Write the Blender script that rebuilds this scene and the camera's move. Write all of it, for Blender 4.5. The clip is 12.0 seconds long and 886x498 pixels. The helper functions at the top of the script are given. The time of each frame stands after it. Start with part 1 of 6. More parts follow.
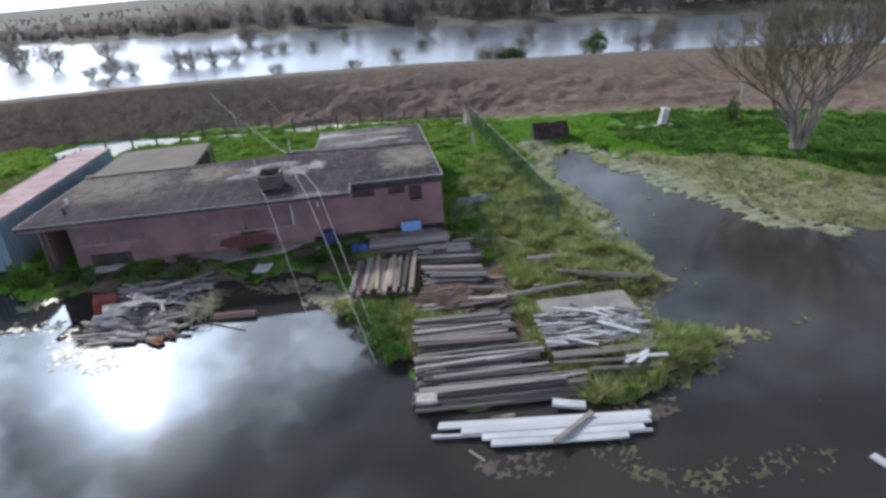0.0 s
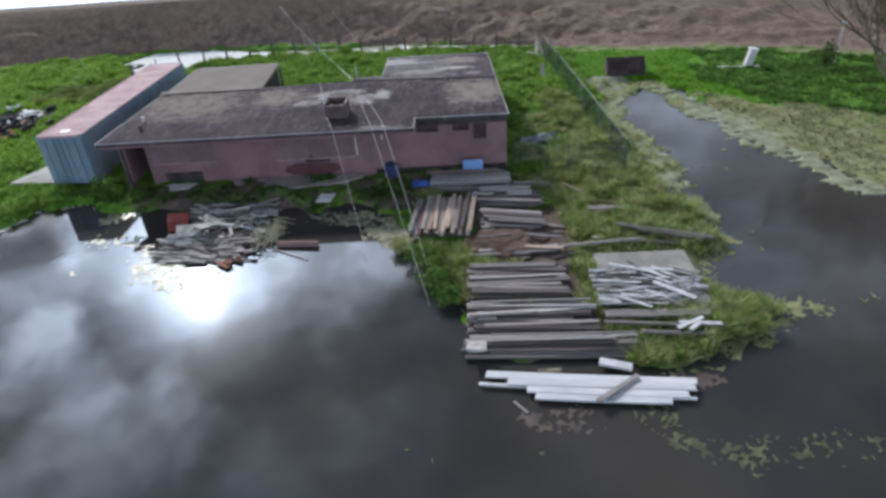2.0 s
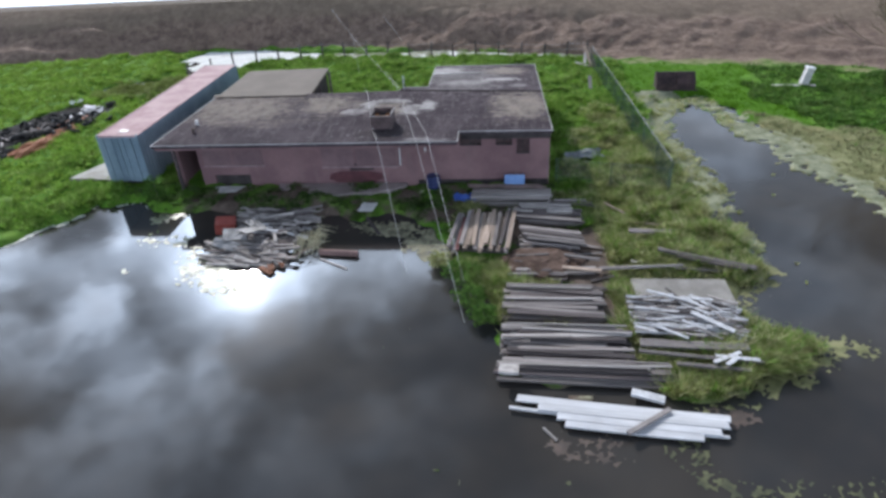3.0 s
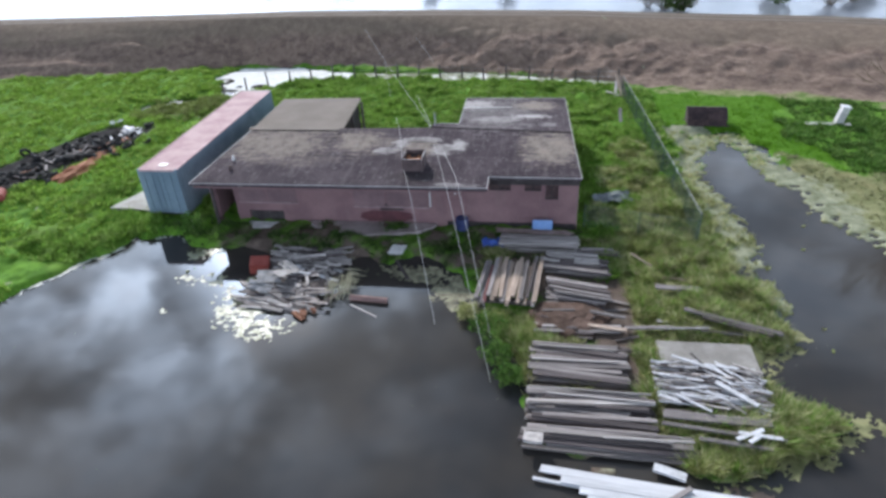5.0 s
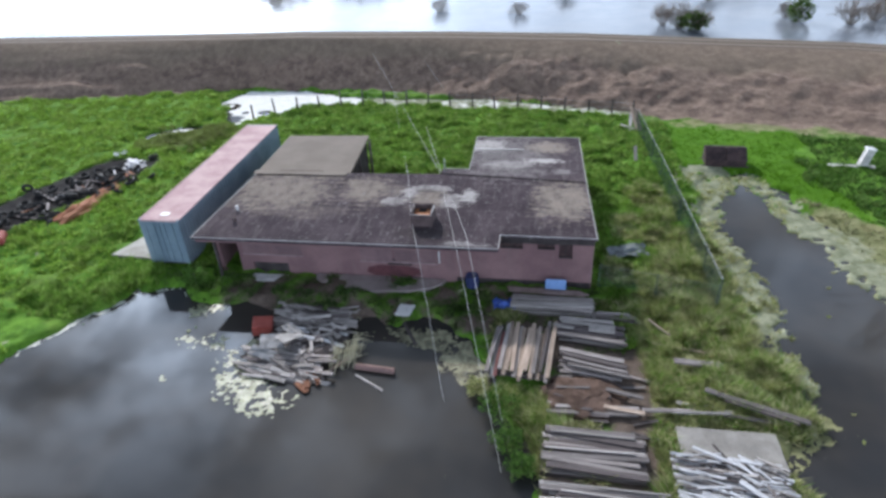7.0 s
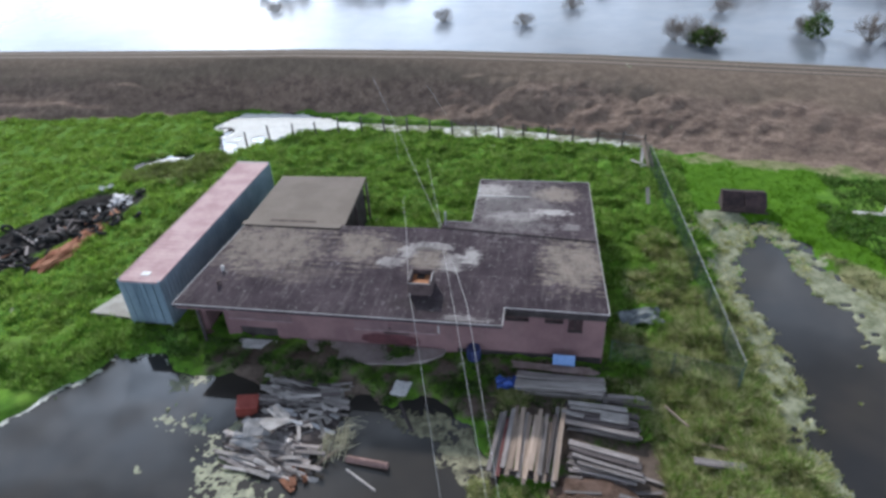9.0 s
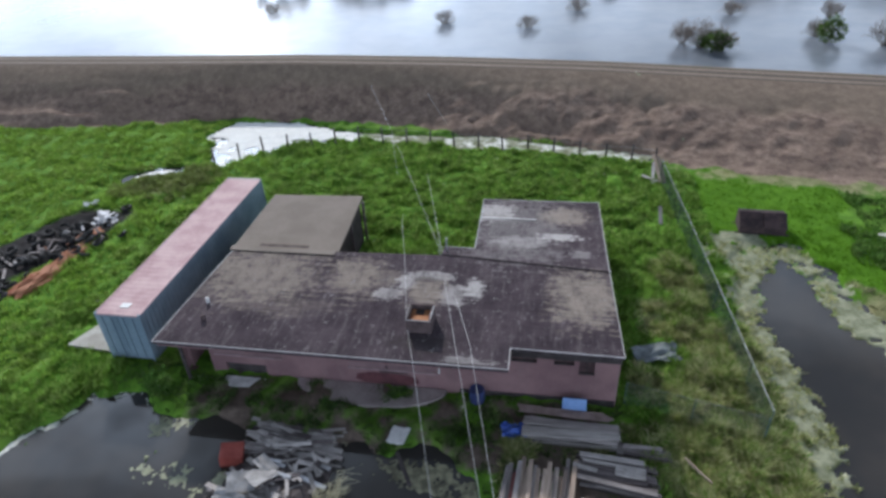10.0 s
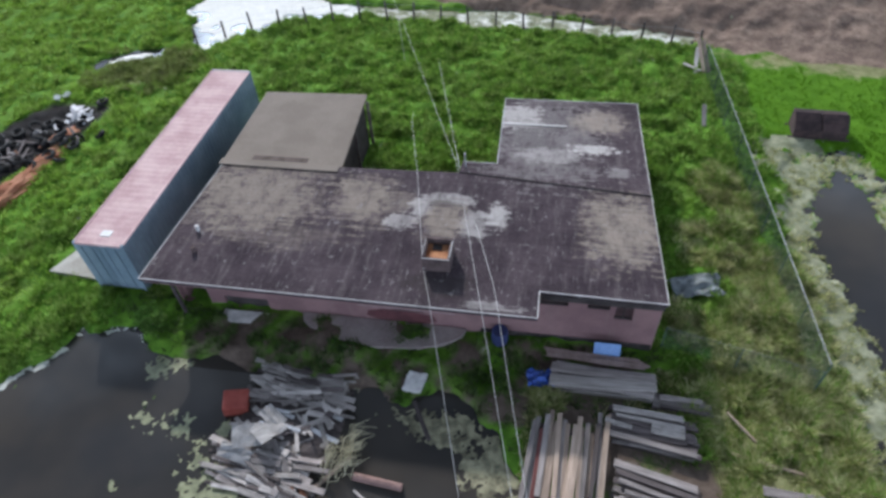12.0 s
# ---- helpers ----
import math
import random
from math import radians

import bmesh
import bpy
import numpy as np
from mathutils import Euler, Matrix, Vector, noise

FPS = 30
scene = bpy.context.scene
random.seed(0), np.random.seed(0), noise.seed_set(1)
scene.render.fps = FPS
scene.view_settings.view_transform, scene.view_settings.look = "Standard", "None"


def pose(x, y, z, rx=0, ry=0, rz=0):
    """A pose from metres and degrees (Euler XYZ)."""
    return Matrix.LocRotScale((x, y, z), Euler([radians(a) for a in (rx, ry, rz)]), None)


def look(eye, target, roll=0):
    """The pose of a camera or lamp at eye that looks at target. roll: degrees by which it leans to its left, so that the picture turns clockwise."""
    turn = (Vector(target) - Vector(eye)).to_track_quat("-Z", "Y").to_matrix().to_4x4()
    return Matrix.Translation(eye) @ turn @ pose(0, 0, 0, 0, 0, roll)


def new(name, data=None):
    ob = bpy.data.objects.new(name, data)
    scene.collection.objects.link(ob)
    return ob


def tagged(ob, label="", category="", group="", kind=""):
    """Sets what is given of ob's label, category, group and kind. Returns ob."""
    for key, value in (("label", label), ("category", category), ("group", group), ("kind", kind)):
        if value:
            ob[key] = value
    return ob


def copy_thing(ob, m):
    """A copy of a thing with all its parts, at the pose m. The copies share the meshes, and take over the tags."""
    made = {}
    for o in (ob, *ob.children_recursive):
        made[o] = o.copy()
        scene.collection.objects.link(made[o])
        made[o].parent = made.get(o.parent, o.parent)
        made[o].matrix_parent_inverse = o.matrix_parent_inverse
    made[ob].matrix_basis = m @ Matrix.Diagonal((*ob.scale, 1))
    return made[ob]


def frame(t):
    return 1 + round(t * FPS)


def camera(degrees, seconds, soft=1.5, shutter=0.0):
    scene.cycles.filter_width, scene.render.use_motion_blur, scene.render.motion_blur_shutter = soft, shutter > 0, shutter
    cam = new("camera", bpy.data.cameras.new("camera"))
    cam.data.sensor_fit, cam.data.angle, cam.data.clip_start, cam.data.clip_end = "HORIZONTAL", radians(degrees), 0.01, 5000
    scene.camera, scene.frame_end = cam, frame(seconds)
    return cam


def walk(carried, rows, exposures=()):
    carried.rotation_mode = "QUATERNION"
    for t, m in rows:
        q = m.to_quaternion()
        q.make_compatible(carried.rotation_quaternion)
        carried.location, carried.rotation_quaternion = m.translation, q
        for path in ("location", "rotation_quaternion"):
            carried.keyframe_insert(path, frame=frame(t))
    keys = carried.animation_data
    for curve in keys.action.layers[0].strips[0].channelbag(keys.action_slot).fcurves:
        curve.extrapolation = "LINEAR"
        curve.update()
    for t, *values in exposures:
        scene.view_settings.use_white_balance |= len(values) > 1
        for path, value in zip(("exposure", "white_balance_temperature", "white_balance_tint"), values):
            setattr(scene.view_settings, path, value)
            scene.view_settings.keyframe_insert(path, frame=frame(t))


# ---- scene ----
cam = camera(70.8, 12.0, soft=3.0)
PATH = [
    (0, (-2.921, 3.33, 10.615), (-2.806, 5.153, 9.802), -5.2),
    (0.5, (-2.977, 3.322, 10.919), (-2.916, 5.138, 10.084), -4.8),
    (1, (-2.957, 3.324, 11.174), (-2.971, 5.051, 10.167), -4.5),
    (1.5, (-2.926, 3.486, 11.374), (-2.978, 5.201, 10.346), -4.2),
    (2, (-2.92, 3.579, 11.478), (-3.006, 5.291, 10.447), -4.1),
    (2.5, (-2.912, 3.617, 11.68), (-3.083, 5.322, 10.649), -3.7),
    (3, (-2.874, 3.731, 12.145), (-3.083, 5.432, 11.114), -3.5),
    (5, (-3.066, 4.403, 14.201), (-3.347, 6.086, 13.158), -3.2),
    (5.5, (-3.178, 4.844, 14.67), (-3.466, 6.524, 13.624), -3.1),
    (6, (-3.252, 5.323, 15.148), (-3.549, 7.0, 14.099), -3.1),
    (6.5, (-3.308, 5.91, 15.59), (-3.61, 7.584, 14.539), -3.2),
    (7, (-3.364, 6.602, 15.993), (-3.669, 8.275, 14.941), -3.2),
    (9, (-3.692, 9.942, 17.65), (-4.004, 11.599, 16.574), -3.0),
    (9.5, (-3.845, 11.094, 17.783), (-4.159, 12.747, 16.7), -3.0),
    (10, (-4.043, 12.229, 17.809), (-4.358, 13.879, 16.725), -3.0),
    (10.5, (-4.183, 13.174, 17.764), (-4.493, 14.722, 16.536), -3.4),
    (11, (-4.417, 14.068, 17.804), (-4.717, 15.49, 16.431), -3.8),
    (11.5, (-4.775, 15.102, 17.885), (-5.07, 16.474, 16.46), -3.9),
    (12, (-5.227, 15.931, 17.905), (-5.521, 17.301, 16.478), -3.8),
]
walk(cam, [(t, look(eye, target, roll)) for t, eye, target, roll in PATH],
     [(0, 0.0), (0.5, 0.0), (1.2, -0.05), (2, 0.02), (3, 0.2), (5, 0.40), (7, 0.38), (9, 0.2), (9.8, 0.13), (10.5, 0.05), (11.2, 0.18), (12, 0.30)])

# ---- sky, sun ----
SUN_AZ, SUN_EL = 27.8, 30.3          # degrees to the left of +y, degrees up
sun_dir = Vector((-math.sin(radians(SUN_AZ)) * math.cos(radians(SUN_EL)), math.cos(radians(SUN_AZ)) * math.cos(radians(SUN_EL)), math.sin(radians(SUN_EL))))
sun = new("sun", bpy.data.lights.new("sun", "SUN"))
sun.data.energy, sun.data.angle, sun.data.color = 2.9, radians(2.2), (1.0, 0.955, 0.91)
sun.matrix_world = look(sun_dir * 200, (0, 0, 0))


def build_sky():
    world = bpy.data.worlds.new("sky")
    scene.world = world
    world.use_nodes = True
    n, l = world.node_tree.nodes, world.node_tree.links
    n.clear()
    out = n.new("ShaderNodeOutputWorld")
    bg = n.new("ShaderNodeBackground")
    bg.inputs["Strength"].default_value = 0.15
    l.new(bg.outputs[0], out.inputs[0])
    sky = n.new("ShaderNodeTexSky")
    sky.sky_type, sky.sun_disc = "NISHITA", False
    sky.sun_elevation, sky.sun_rotation = radians(SUN_EL), radians(-SUN_AZ)
    tc = n.new("ShaderNodeTexCoord")
    sep = n.new("ShaderNodeSeparateXYZ")
    l.new(tc.outputs["Generated"], sep.inputs[0])

    def op(kind, a, b=None, c=None, clamp=False):
        m = n.new("ShaderNodeMath")
        m.operation, m.use_clamp = kind, clamp
        for k, v in enumerate((a, b, c)):
            if v is None:
                continue
            if isinstance(v, (int, float)):
                m.inputs[k].default_value = v
            else:
                l.new(v, m.inputs[k])
        return m.outputs[0]

    up = op("ADD", op("MAXIMUM", sep.outputs[2], 0.0), 0.22)
    flat = n.new("ShaderNodeCombineXYZ")
    l.new(op("ADD", op("DIVIDE", sep.outputs[0], up), SKY_DRIFT[0]), flat.inputs[0])
    l.new(op("ADD", op("DIVIDE", sep.outputs[1], up), SKY_DRIFT[1]), flat.inputs[1])
    flat.inputs[2].default_value = SKY_DRIFT[2]

    def clouds(scale, detail, rough):
        t = n.new("ShaderNodeTexNoise")
        t.inputs["Scale"].default_value, t.inputs["Detail"].default_value, t.inputs["Roughness"].default_value = scale, detail, rough
        l.new(flat.outputs[0], t.inputs["Vector"])
        return t.outputs["Fac"]

    big, small = clouds(2.5, 5, 0.55), clouds(6.0, 5, 0.55)

    def smooth(v, lo, hi, a, b):
        m = n.new("ShaderNodeMapRange")
        m.interpolation_type = "SMOOTHSTEP"
        l.new(v, m.inputs["Value"])
        for key, x in zip(("From Min", "From Max", "To Min", "To Max"), (lo, hi, a, b)):
            m.inputs[key].default_value = x
        return m.outputs[0]

    dot = n.new("ShaderNodeVectorMath")
    dot.operation = "DOT_PRODUCT"
    l.new(tc.outputs["Generated"], dot.inputs[0])
    dot.inputs[1].default_value = sun_dir
    near = op("MAXIMUM", dot.outputs["Value"], 0.0)
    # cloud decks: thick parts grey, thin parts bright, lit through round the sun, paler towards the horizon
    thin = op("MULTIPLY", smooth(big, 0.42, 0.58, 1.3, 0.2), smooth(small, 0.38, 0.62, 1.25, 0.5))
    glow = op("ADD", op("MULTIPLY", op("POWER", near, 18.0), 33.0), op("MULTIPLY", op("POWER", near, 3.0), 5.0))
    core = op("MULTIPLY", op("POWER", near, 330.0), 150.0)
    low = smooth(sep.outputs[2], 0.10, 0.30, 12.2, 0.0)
    lit = op("MULTIPLY", op("MAXIMUM", op("MULTIPLY", dot.outputs["Value"], -1.0), 0.0), 7.0)      # cloud glow added out of view opposite the sun, to fill shaded walls
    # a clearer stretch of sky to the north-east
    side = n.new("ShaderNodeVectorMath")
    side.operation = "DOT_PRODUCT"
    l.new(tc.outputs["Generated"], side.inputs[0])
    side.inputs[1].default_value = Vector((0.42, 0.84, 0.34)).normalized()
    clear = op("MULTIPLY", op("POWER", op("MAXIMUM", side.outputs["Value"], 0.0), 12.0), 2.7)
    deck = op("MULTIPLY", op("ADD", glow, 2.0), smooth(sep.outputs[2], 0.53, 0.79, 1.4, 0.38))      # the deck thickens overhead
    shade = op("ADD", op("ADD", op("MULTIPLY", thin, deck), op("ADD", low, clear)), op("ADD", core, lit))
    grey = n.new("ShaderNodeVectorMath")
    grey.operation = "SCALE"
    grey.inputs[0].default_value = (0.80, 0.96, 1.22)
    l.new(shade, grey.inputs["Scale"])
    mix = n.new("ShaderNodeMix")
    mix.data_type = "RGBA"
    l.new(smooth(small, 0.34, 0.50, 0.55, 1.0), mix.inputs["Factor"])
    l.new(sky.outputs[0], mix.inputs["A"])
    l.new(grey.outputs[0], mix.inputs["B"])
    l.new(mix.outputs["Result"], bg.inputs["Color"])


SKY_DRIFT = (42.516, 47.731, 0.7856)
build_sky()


# ---- materials ----
class Nodes:
    """A node tree of a material, with short ways to add nodes."""

    def __init__(self, name):
        self.mat = bpy.data.materials.new(name)
        self.mat.use_nodes = True
        self.n, self.l = self.mat.node_tree.nodes, self.mat.node_tree.links
        self.bsdf = self.n["Principled BSDF"]
        self.co = self.n.new("ShaderNodeTexCoord").outputs["Object"]

    def put(self, v, socket):
        if isinstance(v, (int, float)):
            socket.default_value = v
        elif isinstance(v, tuple):
            socket.default_value = v if len(v) == 4 or socket.type == "VECTOR" else (*v, 1)
        else:
            self.l.new(v, socket)

    def math(self, kind, a, b=0.0, clamp=False):
        m = self.n.new("ShaderNodeMath")
        m.operation, m.use_clamp = kind, clamp
        self.put(a, m.inputs[0])
        self.put(b, m.inputs[1])
        return m.outputs[0]

    def noise(self, scale, detail=4, rough=0.55, co=None, stretch=None, shift=None):
        co = co or self.co
        if stretch or shift is not None:
            mp = self.n.new("ShaderNodeMapping")
            self.l.new(co, mp.inputs[0])
            if stretch:
                mp.inputs["Scale"].default_value = stretch
            if shift is not None:
                self.l.new(shift, mp.inputs["Location"])
            co = mp.outputs[0]
        t = self.n.new("ShaderNodeTexNoise")
        t.inputs["Scale"].default_value, t.inputs["Detail"].default_value, t.inputs["Roughness"].default_value = scale, detail, rough
        self.l.new(co, t.inputs["Vector"])
        return t.outputs["Fac"]

    def ramp(self, v, lo, hi, a=0.0, b=1.0):
        m = self.n.new("ShaderNodeMapRange")
        m.interpolation_type = "SMOOTHSTEP"
        for k, x in zip(("Value", "From Min", "From Max", "To Min", "To Max"), (v, lo, hi, a, b)):
            self.put(x, m.inputs[k])
        return m.outputs[0]

    def mix(self, f, a, b, blend="MIX"):
        m = self.n.new("ShaderNodeMix")
        m.data_type, m.blend_type = "RGBA", blend
        self.put(f, m.inputs["Factor"])
        self.put(a, m.inputs["A"])
        self.put(b, m.inputs["B"])
        return m.outputs["Result"]

    def scaled(self, colour, f):
        v = self.n.new("ShaderNodeVectorMath")
        v.operation = "SCALE"
        self.put(colour, v.inputs[0])
        self.put(f, v.inputs["Scale"])
        return v.outputs[0]

    def attr(self, name):
        a = self.n.new("ShaderNodeAttribute")
        a.attribute_name = name
        return a.outputs["Fac"]

    def random(self):
        return self.n.new("ShaderNodeObjectInfo").outputs["Random"]

    def island(self):
        return self.n.new("ShaderNodeNewGeometry").outputs["Random Per Island"]

    def done(self, colour, rough=0.85, bump=None, depth=0.02, metal=0.0, spec=0.3):
        self.put(colour, self.bsdf.inputs["Base Color"])
        self.put(rough, self.bsdf.inputs["Roughness"])
        self.put(metal, self.bsdf.inputs["Metallic"])
        self.put(spec, self.bsdf.inputs["Specular IOR Level"])
        if bump is not None:
            b = self.n.new("ShaderNodeBump")
            b.inputs["Strength"].default_value, b.inputs["Distance"].default_value = 0.6, depth
            self.l.new(bump, b.inputs["Height"])
            self.l.new(b.outputs[0], self.bsdf.inputs["Normal"])
        return self.mat


def worn(name, a, b, scale=1.2, fine=18.0, rough=0.85, metal=0.0, vary=0.25, depth=0.01):
    """A weathered surface between two colours: stains, grain, and a shade of its own for each piece."""
    k = Nodes(name)
    big, small = k.noise(scale, 5, 0.6), k.noise(fine, 3, 0.6)
    c = k.mix(k.ramp(big, 0.35, 0.65), a, b)
    c = k.scaled(c, k.math("ADD", k.math("MULTIPLY", small, 0.5), 0.75))
    c = k.scaled(c, k.math("ADD", k.math("MULTIPLY", k.random(), vary), 1.0 - vary / 2))
    return k.done(c, rough, small, depth, metal)


def timber(name, a, b, vary=0.5, rough=0.8):
    """Weathered boards: grain along local x, each board in a shade of its own."""
    k = Nodes(name)
    r = k.random()
    shift = k.n.new("ShaderNodeCombineXYZ")
    for s in (0, 1, 2):
        k.put(k.math("MULTIPLY", r, 37.0 + 11 * s), shift.inputs[s])
    grain = k.noise(1.0, 5, 0.65, stretch=(1.5, 9.0, 9.0), shift=shift.outputs[0])
    blot = k.noise(1.0, 3, 0.5, stretch=(4.0, 1.0, 1.0), shift=shift.outputs[0])
    c = k.mix(k.ramp(grain, 0.3, 0.7), a, b)
    c = k.scaled(c, k.math("ADD", k.math("MULTIPLY", blot, 0.9), 0.55))
    c = k.scaled(c, k.math("ADD", k.math("MULTIPLY", k.ramp(k.math("FRACT", k.math("MULTIPLY", r, 7.13)), 0.0, 1.0), vary), 1.0 - vary / 2))
    return k.done(c, rough, grain, 0.006)


M_GREY_WOOD = timber("weathered_grey_wood", (0.135, 0.115, 0.112), (0.31, 0.28, 0.27), 0.7)
M_PALE_WOOD = timber("pale_wood", (0.25, 0.225, 0.215), (0.48, 0.445, 0.425), 0.6)
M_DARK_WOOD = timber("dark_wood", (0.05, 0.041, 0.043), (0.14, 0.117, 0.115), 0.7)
M_TAN_WOOD = timber("tan_wood", (0.24, 0.175, 0.135), (0.43, 0.345, 0.285))
M_WHITE_BOARD = timber("white_painted_board", (0.50, 0.50, 0.525), (0.64, 0.64, 0.66), vary=0.15, rough=0.6)
M_WHITE = worn("white_sheet", (0.72, 0.72, 0.72), (0.84, 0.83, 0.82), rough=0.5)
M_BLUE_TARP = worn("blue_tarp", (0.03, 0.07, 0.30), (0.05, 0.12, 0.42), rough=0.5)
M_NAVY = worn("faded_navy_paint", (0.025, 0.035, 0.10), (0.04, 0.055, 0.15), rough=0.6)
M_PALE_BLUE = worn("pale_blue_sheet", (0.13, 0.24, 0.48), (0.19, 0.32, 0.58), rough=0.5)
M_MAROON_WOOD = timber("faded_maroon_board", (0.10, 0.035, 0.035), (0.19, 0.075, 0.07))
M_RED_PAINT = worn("faded_red_paint", (0.26, 0.05, 0.04), (0.36, 0.09, 0.07), rough=0.7)
M_CONCRETE = worn("concrete", (0.34, 0.32, 0.28), (0.48, 0.46, 0.42), 0.9, 12)
M_SLAB = worn("stained_slab", (0.22, 0.205, 0.19), (0.33, 0.31, 0.285), 0.8, 9)
M_GALV = worn("galvanised_steel", (0.42, 0.44, 0.46), (0.55, 0.56, 0.58), 3, 30, 0.45, 0.7)
M_OLD_ZINC = worn("dull_zinc", (0.24, 0.25, 0.26), (0.36, 0.37, 0.38), 3, 30, 0.75)
M_SHEET = worn("dull_grey_sheet", (0.24, 0.23, 0.23), (0.36, 0.35, 0.35), 2, 14, 0.7)
M_DULL_TARP = worn("dull_grey_blue_tarp", (0.11, 0.13, 0.14), (0.18, 0.205, 0.215), 2, 14, 0.7)
M_DARK_STEEL = worn("rusty_dark_steel", (0.035, 0.024, 0.026), (0.075, 0.048, 0.048), 2, 16, 0.8)
M_RUST = worn("rust", (0.16, 0.07, 0.04), (0.28, 0.12, 0.07), 3, 20, 0.85)
M_BROWN_SHEET = worn("brown_grey_sheet", (0.19, 0.14, 0.125), (0.28, 0.215, 0.20), 2, 14, 0.85)
M_CLAY = worn("clay_pipe", (0.19, 0.12, 0.11), (0.30, 0.19, 0.17), 3, 20)
M_RUBBER = worn("tyre_rubber", (0.012, 0.012, 0.013), (0.035, 0.034, 0.034), 3, 20, 0.8)
M_ORANGE_EARTH = worn("orange_earth", (0.30, 0.11, 0.06), (0.42, 0.20, 0.12), 1.5, 12, 0.95)
M_BRICK_IN = worn("chimney_brick", (0.34, 0.13, 0.06), (0.46, 0.22, 0.11), 4, 20)
M_CHIMNEY = worn("sooty_render", (0.055, 0.038, 0.039), (0.105, 0.075, 0.073), 3, 16)
M_WIRE = worn("wire", (0.55, 0.54, 0.52), (0.66, 0.65, 0.63), 3, 20, 0.5)
M_BARK = worn("grey_bark", (0.17, 0.145, 0.125), (0.29, 0.25, 0.215), 1.5, 14, 0.9)
M_TWIG = worn("brown_twigs", (0.20, 0.165, 0.14), (0.30, 0.25, 0.21), 1.5, 14, 0.9)
M_TREE_TWIG = worn("olive_brown_twigs", (0.115, 0.092, 0.06), (0.19, 0.152, 0.10), 1.5, 14, 0.9)
M_GLASS_DARK = worn("dirty_brown_glass", (0.05, 0.03, 0.032), (0.08, 0.05, 0.05), 3, 12, 0.45)
M_MAROON = worn("maroon_panel", (0.08, 0.03, 0.035), (0.12, 0.044, 0.05), 2, 12, 0.7)
M_TRIM = worn("grey_white_trim", (0.40, 0.39, 0.38), (0.60, 0.58, 0.57), 2, 14, 0.7)
M_FASCIA = worn("dark_fascia", (0.03, 0.025, 0.025), (0.06, 0.05, 0.05), 2, 14, 0.8)
M_BOARDED = worn("greyish_panel", (0.165, 0.105, 0.112), (0.21, 0.132, 0.138), 1.5, 12, 0.8)
M_MULCH_BROWN = worn("torn_brown_felt", (0.075, 0.055, 0.047), (0.13, 0.10, 0.088), 3, 14, 0.95)
M_SILL = worn("faded_pink_sill", (0.24, 0.165, 0.168), (0.32, 0.235, 0.235), 2, 12, 0.85)
M_GREEN_MESH = worn("green_wire_mesh", (0.05, 0.085, 0.07), (0.08, 0.12, 0.10), 2, 14, 0.6)


def wall_paint():
    k = Nodes("pink_painted_block")
    big, small = k.noise(0.7, 5, 0.6), k.noise(14, 4, 0.6)
    run = k.noise(1.0, 4, 0.6, stretch=(2.2, 2.2, 0.25))
    c = k.mix(k.ramp(big, 0.35, 0.65), (0.172, 0.100, 0.106), (0.235, 0.140, 0.143))
    c = k.mix(k.ramp(run, 0.52, 0.75, 0.0, 0.5), c, (0.22, 0.15, 0.145))
    c = k.scaled(c, k.math("ADD", k.math("MULTIPLY", small, 0.3), 0.85))
    return k.done(c, 0.9, small, 0.006)


